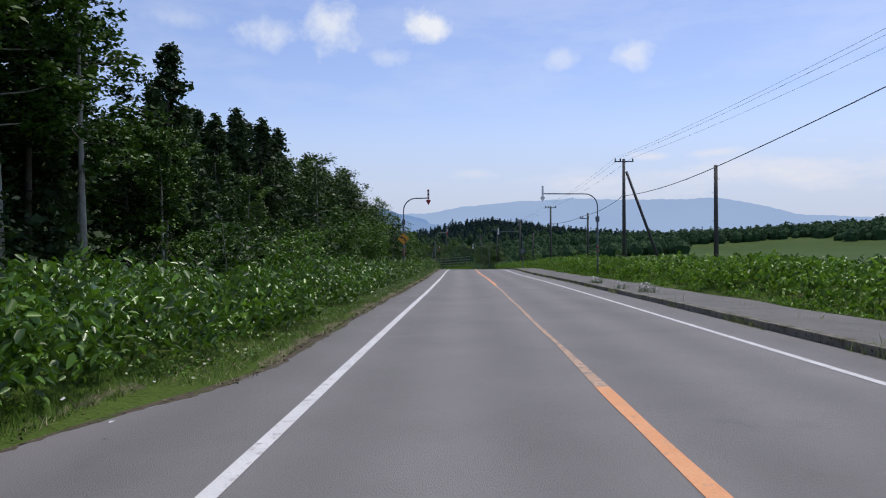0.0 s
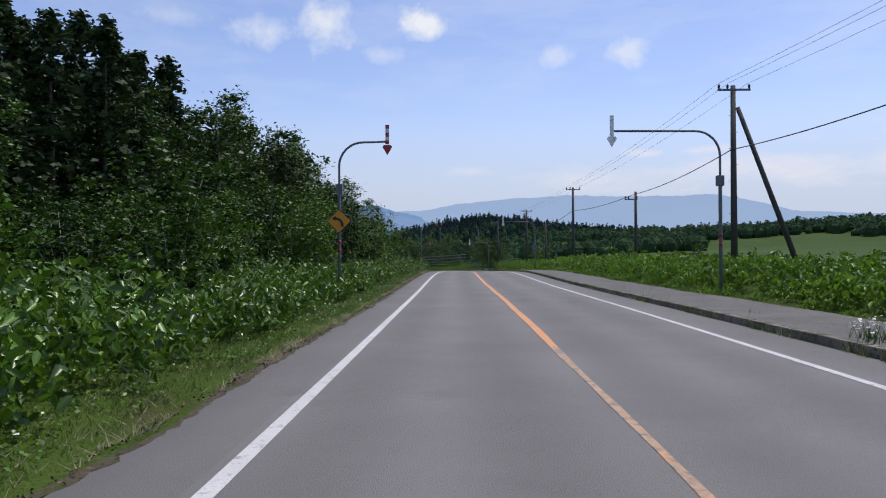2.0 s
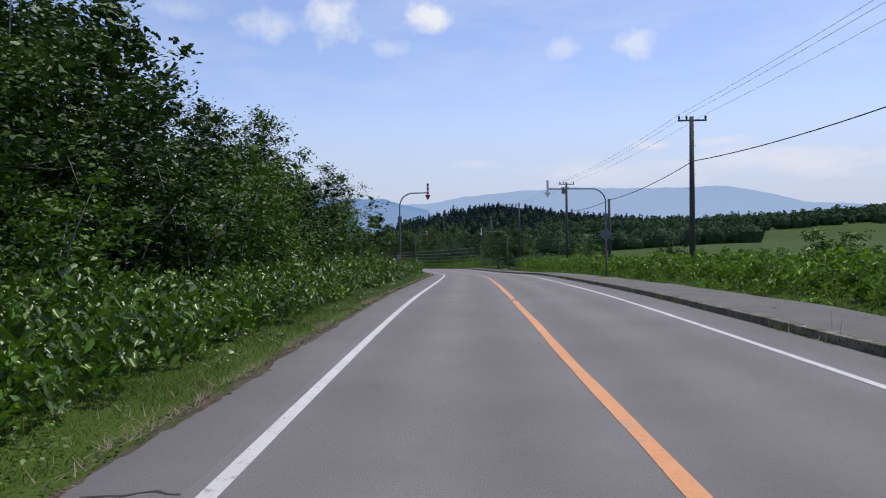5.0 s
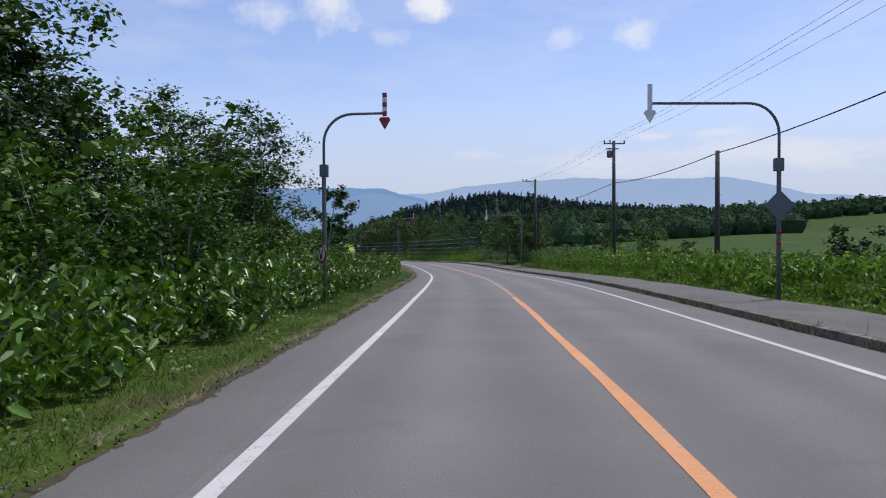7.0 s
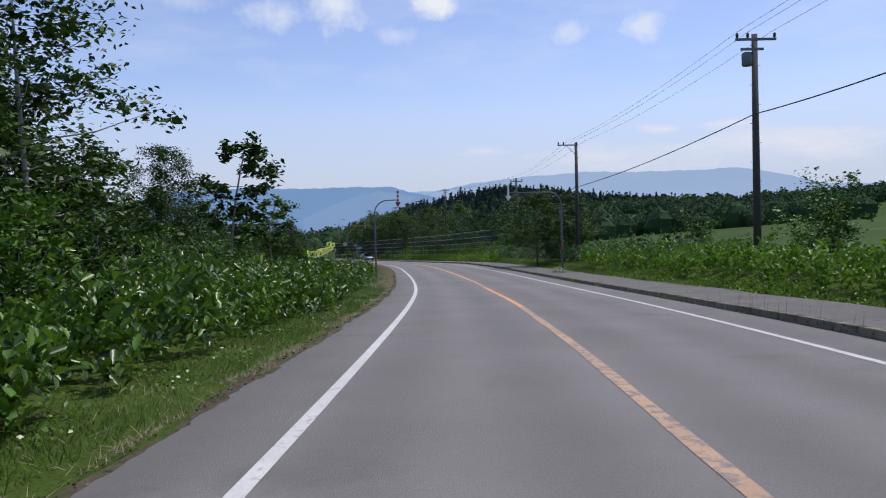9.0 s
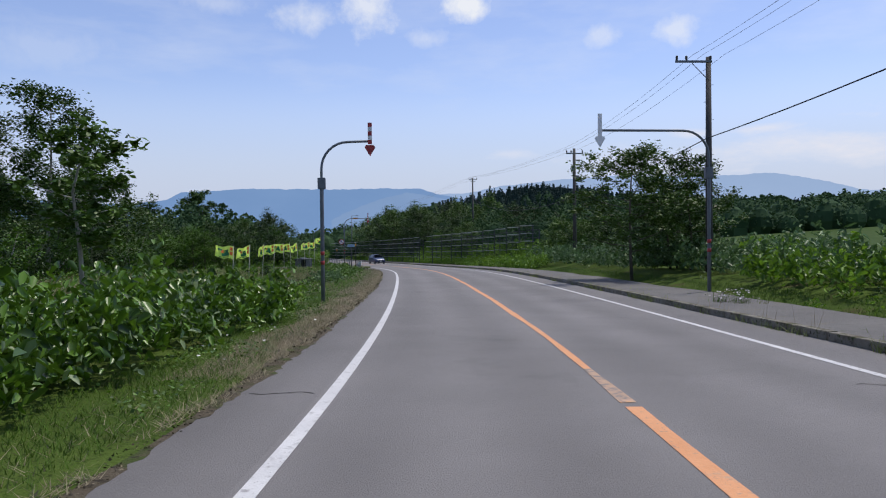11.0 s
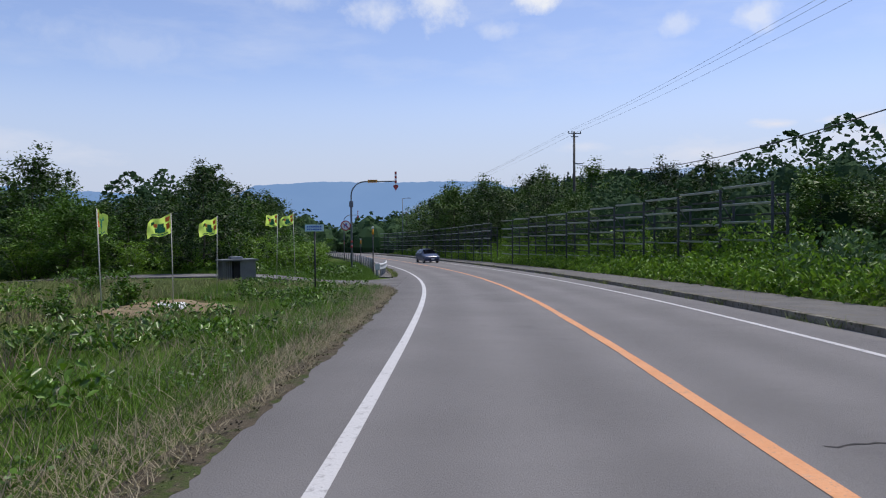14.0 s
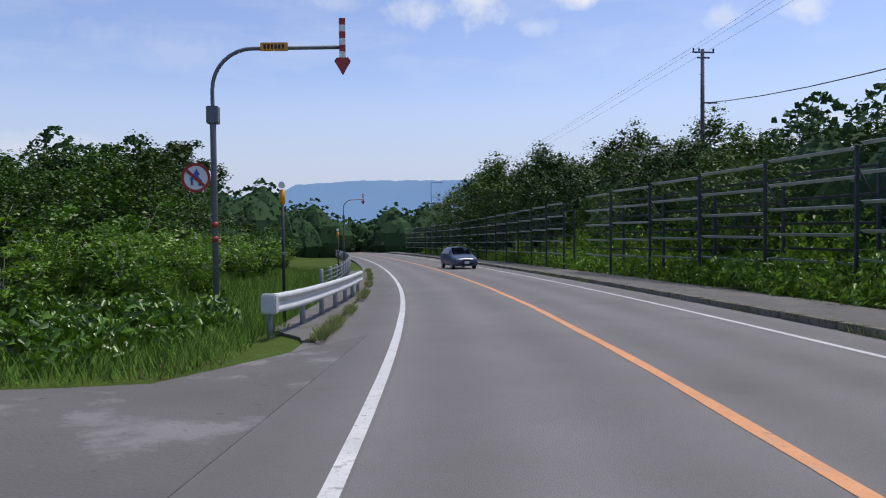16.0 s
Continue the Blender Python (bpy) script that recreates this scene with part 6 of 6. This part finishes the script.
# campaign flags in the meadow
def flag(y, u, seed, base=None, top=None):
    rng = np.random.RandomState(seed)
    x, yy = base or by_road(y, u)
    tilt = Matrix.Rotation(rng.uniform(-0.05, 0.12), 4, "Y") @ Matrix.Rotation(rng.normal(0, 0.04), 4, "X")
    root = empty("flag", Matrix.Translation((x, yy, ground_at(x, yy) - 0.1)) @ tilt, "lime green printed flag blowing on a thin pole", "flag", "flags along the meadow")
    h = 2.45 + rng.uniform(-0.1, 0.1)
    if top is not None:
        h = top - ground_at(x, yy) + 0.1
    bm = bmesh.new()
    tube(bm, [(0, 0, 0), (0, 0, h)], 0.013, 6)
    part("flag_pole", bm, BAMBOO, root)
    turn = rng.normal(0.25, 0.6)
    width, tall = 0.78, 0.54
    drop = rng.uniform(0.0, 0.3)

    def cloth(a, b, off=0.0):
        wave = 0.07 * math.sin(a * 7 + seed) * a + 0.03 * math.sin(a * 13 + b * 5 + seed)
        xx = -a * width * math.cos(turn) * (1 - 0.3 * drop)
        return Vector((xx, wave + a * width * math.sin(turn) - off, h - 0.03 - b * tall * (1 - 0.18 * a) - a * drop + 0.03 * math.sin(a * 9 + seed)))

    bm = bmesh.new()
    grid = [[bm.verts.new(cloth(i / 12, j / 6)) for j in range(7)] for i in range(13)]
    for i in range(12):
        for j in range(6):
            bm.faces.new((grid[i][j], grid[i + 1][j], grid[i + 1][j + 1], grid[i][j + 1])).smooth = True
    banner = part("banner", bm, FLAG, root, "lime cloth")
    for name, mat, shapes in (("print", FLAG_GREEN, ((0.25, 0.62, 0.55, 0.80), (0.3, 0.5, 0.3, 0.62), (0.62, 0.82, 0.2, 0.36), (0.15, 0.8, 0.87, 0.92))),
                              ("print", FLAG_RED, ((0.06, 0.2, 0.12, 0.36), (0.05, 0.2, 0.45, 0.72), (0.52, 0.66, 0.3, 0.5)))):
        for a0, a1, b0, b1 in shapes:
            bm = bmesh.new()
            rims = []
            for off in (0.007, -0.007):
                cells = [[bm.verts.new(cloth(a0 + (a1 - a0) * i / 4, b0 + (b1 - b0) * j / 2, off)) for j in range(3)] for i in range(5)]
                for i in range(4):
                    for j in range(2):
                        bm.faces.new((cells[i][j], cells[i + 1][j], cells[i + 1][j + 1], cells[i][j + 1]))
                rims.append([row[0] for row in cells] + [row[2] for row in cells[::-1]])
            for k in range(len(rims[0])):
                n = (k + 1) % len(rims[0])
                if {k, n} != {4, 5} and {k, n} != {0, 9}:
                    bm.faces.new((rims[0][k], rims[0][n], rims[1][n], rims[1][k]))
            part(name, bm, mat, banner)


for k, y in enumerate((162.2, 165.3, 168.4, 171.8, 175.7, 178.6, 182.2, 186.2, 190.2, 194.0)):
    flag(y, -10.0, 100 + k, None, -0.30)
flag(0, 0, 120, (-12.95, 200.4), -0.02)
flag(0, 0, 121, (-14.1, 205.75), 0.14)

# mesh-sided refuse hut on skids beside the lane
hx, hy = -14.6, 200.0
hut = empty("refuse_hut", Matrix.Translation((hx, hy, ground_at(hx, hy))) @ Matrix.Rotation(0.72, 4, "Z"), "dark metal refuse hut with mesh sides on old tyres", "refuse hut")
for sx in (-0.68, 0.68):
    for sy in (-0.4, 0.4):
        bm = bmesh.new()
        box(bm, sx, sy, 0.72, 0.05, 0.05, 0.94, 0.004)
        part("corner_post", bm, TIN, hut)
        bm = bmesh.new()
        tube(bm, [(sx * 0.82, sy - 0.09, 0.14), (sx * 0.82, sy - 0.06, 0.14), (sx * 0.82, sy + 0.06, 0.14), (sx * 0.82, sy + 0.09, 0.14)], [0.19, 0.26, 0.26, 0.19], 14)
        part("tyre", bm, RUBBER, hut)
bm = bmesh.new()
box(bm, 0, 0, 0.30, 1.45, 0.9, 0.07, 0.008)
part("floor_frame", bm, STEEL, hut, "pale steel floor")
bm = bmesh.new()
box(bm, 0, 0, 1.22, 1.6, 1.05, 0.07, 0.015)
part("hut_roof", bm, TIN, hut)
bm = bmesh.new()
box(bm, -0.05, 0, 1.31, 0.5, 0.5, 0.10, 0.015)
part("roof_hatch", bm, STEEL, hut)
bm = bmesh.new()
box(bm, 0, 0.41, 0.76, 1.36, 0.02, 0.86)
part("rear_panel", bm, TIN, hut)
bm = bmesh.new()
box(bm, 0.12, 0.1, 0.74, 0.5, 0.4, 0.8, 0.02)
part("bin", bm, BLACK, hut, "dark bin inside")
bm = bmesh.new()
box(bm, 0.36, -0.41, 0.76, 0.66, 0.02, 0.86)
part("front_panel", bm, TIN, hut, "dark sheet metal front panel")
for k in range(4):
    bm = bmesh.new()
    tube(bm, [(-0.62 + 0.09 * k, -0.42, 0.33), (-0.62 + 0.09 * k, -0.42, 1.19)], 0.007, 5)
    part("mesh_bar", bm, STEEL, hut)

# white stones in the meadow
for k, (sx, sy) in enumerate(((-9.7, 164.0), (-9.4, 164.3), (-9.1, 163.8), (-11.4, 188.6), (-11.1, 188.9), (-10.85, 188.3))):
    bm = bmesh.new()
    bmesh.ops.create_icosphere(bm, subdivisions=2, radius=0.17)
    srng = random.Random(k)
    for v in bm.verts:
        v.co = Vector((v.co.x * 1.3, v.co.y, v.co.z * 0.7)) * srng.uniform(0.75, 1.2)
    ob = part("stone", bm, STONE, at=Matrix.Translation((sx, sy, ground_at(sx, sy) + 0.32)))
    bm = bmesh.new()
    tagged(ob, "white rubbish heap lying in the meadow grass", "litter", "white litter in the meadow")
    ob.location.z = ground_at(sx, sy) + 0.05


# oncoming hatchback
def hatchback(y, u):
    p = road_point(y, u)
    root = empty("car", Matrix.Translation(p) @ Matrix.Rotation(heading(y) + 0.14, 4, "Z"), "blue-grey compact hatchback driving on the far lane", "car")
    # stations along the car: place, sill, waist, roof heights, half widths at waist and roof
    stations = [(-2.03, 0.34, 0.52, 0.58, 0.66, 0.5), (-1.97, 0.27, 0.66, 0.72, 0.80, 0.62), (-1.75, 0.24, 0.76, 0.83, 0.845, 0.70), (-1.3, 0.24, 0.84, 0.93, 0.85, 0.74),
                (-0.95, 0.24, 0.90, 1.03, 0.85, 0.72), (-0.5, 0.24, 0.93, 1.29, 0.85, 0.64), (-0.1, 0.24, 0.94, 1.47, 0.85, 0.60), (0.5, 0.24, 0.95, 1.52, 0.85, 0.60),
                (1.2, 0.24, 0.97, 1.48, 0.85, 0.58), (1.65, 0.26, 0.98, 1.34, 0.84, 0.56), (1.9, 0.28, 0.95, 1.08, 0.80, 0.60), (2.0, 0.36, 0.70, 0.80, 0.74, 0.56)]
    bm = bmesh.new()
    rings = []
    for yy, sill, waist, roof, wide, top in stations:
        half = [(wide * 0.86, sill), (wide * 0.98, sill + 0.1), (wide, (sill + waist) / 2), (wide * 0.985, waist), (top + (wide - top) * 0.35, waist + (roof - waist) * 0.7), (top * 0.86, roof - 0.015), (0.0, roof + 0.015)]
        rings.append([bm.verts.new((x, yy, z)) for x, z in half] + [bm.verts.new((-x, yy, z)) for x, z in half[-2::-1]])
    for a, b in zip(rings, rings[1:]):
        for k in range(len(a) - 1):
            bm.faces.new((a[k], a[k + 1], b[k + 1], b[k])).smooth = True
        bm.faces.new((a[-1], a[0], b[0], b[-1]))
    bm.faces.new(rings[0])
    bm.faces.new(rings[-1][::-1])
    bmesh.ops.recalc_face_normals(bm, faces=bm.faces)
    part("body", bm, CAR_PAINT, root)
    bm = bmesh.new()
    lower = [bm.verts.new((x, -1.0, 1.075 - 0.05 * abs(x))) for x in (-0.68, -0.3, 0.3, 0.68)]
    upper = [bm.verts.new((x, -0.2, 1.505 - 0.06 * abs(x))) for x in (-0.56, -0.25, 0.25, 0.56)]
    for k in range(3):
        bm.faces.new((lower[k], lower[k + 1], upper[k + 1], upper[k])).smooth = True
    bmesh.ops.solidify(bm, geom=bm.faces[:], thickness=-0.015)
    part("windscreen", bm, GLASS_DARK, root, "dark windscreen")
    for sgn in (-1, 1):
        bm = bmesh.new()
        box(bm, sgn * 0.755, 0.45, 1.18, 0.03, 1.9, 0.3, 0.01, Matrix.Rotation(-sgn * 0.42, 4, "Y"))
        part("side_window", bm, GLASS_DARK, root)
        bm = bmesh.new()
        box(bm, sgn * 0.62, -1.86, 0.71, 0.30, 0.30, 0.13, 0.05, Matrix.Rotation(-sgn * 0.45, 4, "Z"))
        part("headlight", bm, HEAD_GLASS, root, "clear headlamp")
        bm = bmesh.new()
        box(bm, sgn * 0.95, -0.72, 1.0, 0.2, 0.1, 0.13, 0.04)
        part("door_mirror", bm, CAR_PAINT, root)
        for wy in (-1.25, 1.25):
            bm = bmesh.new()
            tube(bm, [(sgn * 0.86, wy, 0.3), (sgn * 0.84, wy, 0.3), (sgn * 0.68, wy, 0.3), (sgn * 0.66, wy, 0.3)], [0.25, 0.3, 0.3, 0.25], 18)
            wheel = part("wheel", bm, RUBBER, root, "black tyre")
            bm = bmesh.new()
            tube(bm, [(sgn * 0.875, wy, 0.3), (sgn * 0.82, wy, 0.3)], 0.19, 14)
            part("rim", bm, STEEL, wheel)
    for name, z, wide, tall in (("grille", 0.62, 0.62, 0.10), ("lower_grille", 0.40, 1.1, 0.13)):
        bm = bmesh.new()
        box(bm, 0, -2.02, z, wide, 0.06, tall, 0.02)
        part(name, bm, BLACK, root, "black grille")
    bm = bmesh.new()
    box(bm, 0, -2.06, 0.50, 0.33, 0.02, 0.16, 0.004)
    part("number_plate", bm, WHITE, root, "white plate without writing")


hatchback(247.5, 1.75)

# kerb stones, one by one
kerb = empty("kerb", Matrix(), "stained concrete kerb stones along the footway", "kerb", kind="structure")
bm = bmesh.new()
box(bm, 0, 0, -0.01, 0.2, 1.998, 0.32, 0.012)
stone_mesh = bpy.data.meshes.new("kerb_stone")
bm.to_mesh(stone_mesh)
bm.free()
stone_mesh.materials.append(CONCRETE)
krng = random.Random(9)
for k in range(150):
    y = 1.0 + 2.0 * k
    stone = new("kerb_stone", stone_mesh)
    stone.parent = kerb
    p = road_point(y, kerb_line(y) + 0.12 + krng.uniform(-0.006, 0.006), krng.uniform(-0.006, 0.004))
    pitch = math.atan(float(np.interp(y + 1, YS, CZ) - np.interp(y - 1, YS, CZ)) / 2)
    stone.matrix_basis = Matrix.Translation(p) @ Matrix.Rotation(heading(y), 4, "Z") @ Matrix.Rotation(pitch, 4, "X")

# low kerb and asphalt apron under the guard rail
apron_strip = skirted(new("rail_apron", ribbon("rail_apron", np.arange(211.4, 246.0, 0.4), lambda y: -5.0 - 0.9 * float(smooth(np.array(y), 211.4, 213.4)), lambda y: -4.92, 0.03, PATH_ASPHALT)), 0.1)
tagged(apron_strip, "asphalt apron under the guard rail", "pavement", kind="structure")
rail_kerb = empty("rail_kerb", Matrix(), "worn low kerb stones before the guard rail", "kerb", kind="structure")
bm = bmesh.new()
box(bm, 0, 0, -0.09, 0.16, 0.592, 0.34, 0.02)
low_mesh = bpy.data.meshes.new("low_kerb_stone")
bm.to_mesh(low_mesh)
bm.free()
low_mesh.materials.append(CONCRETE)
for k in range(56):
    y = 211.6 + 0.6 * k
    stone = new("kerb_stone", low_mesh)
    stone.parent = rail_kerb
    p = road_point(y, -4.86 + krng.uniform(-0.012, 0.012), krng.uniform(-0.012, 0.004))
    pitch = math.atan(float(np.interp(y + 1, YS, CZ) - np.interp(y - 1, YS, CZ)) / 2)
    stone.matrix_basis = Matrix.Translation(p) @ Matrix.Rotation(heading(y), 4, "Z") @ Matrix.Rotation(pitch, 4, "X")
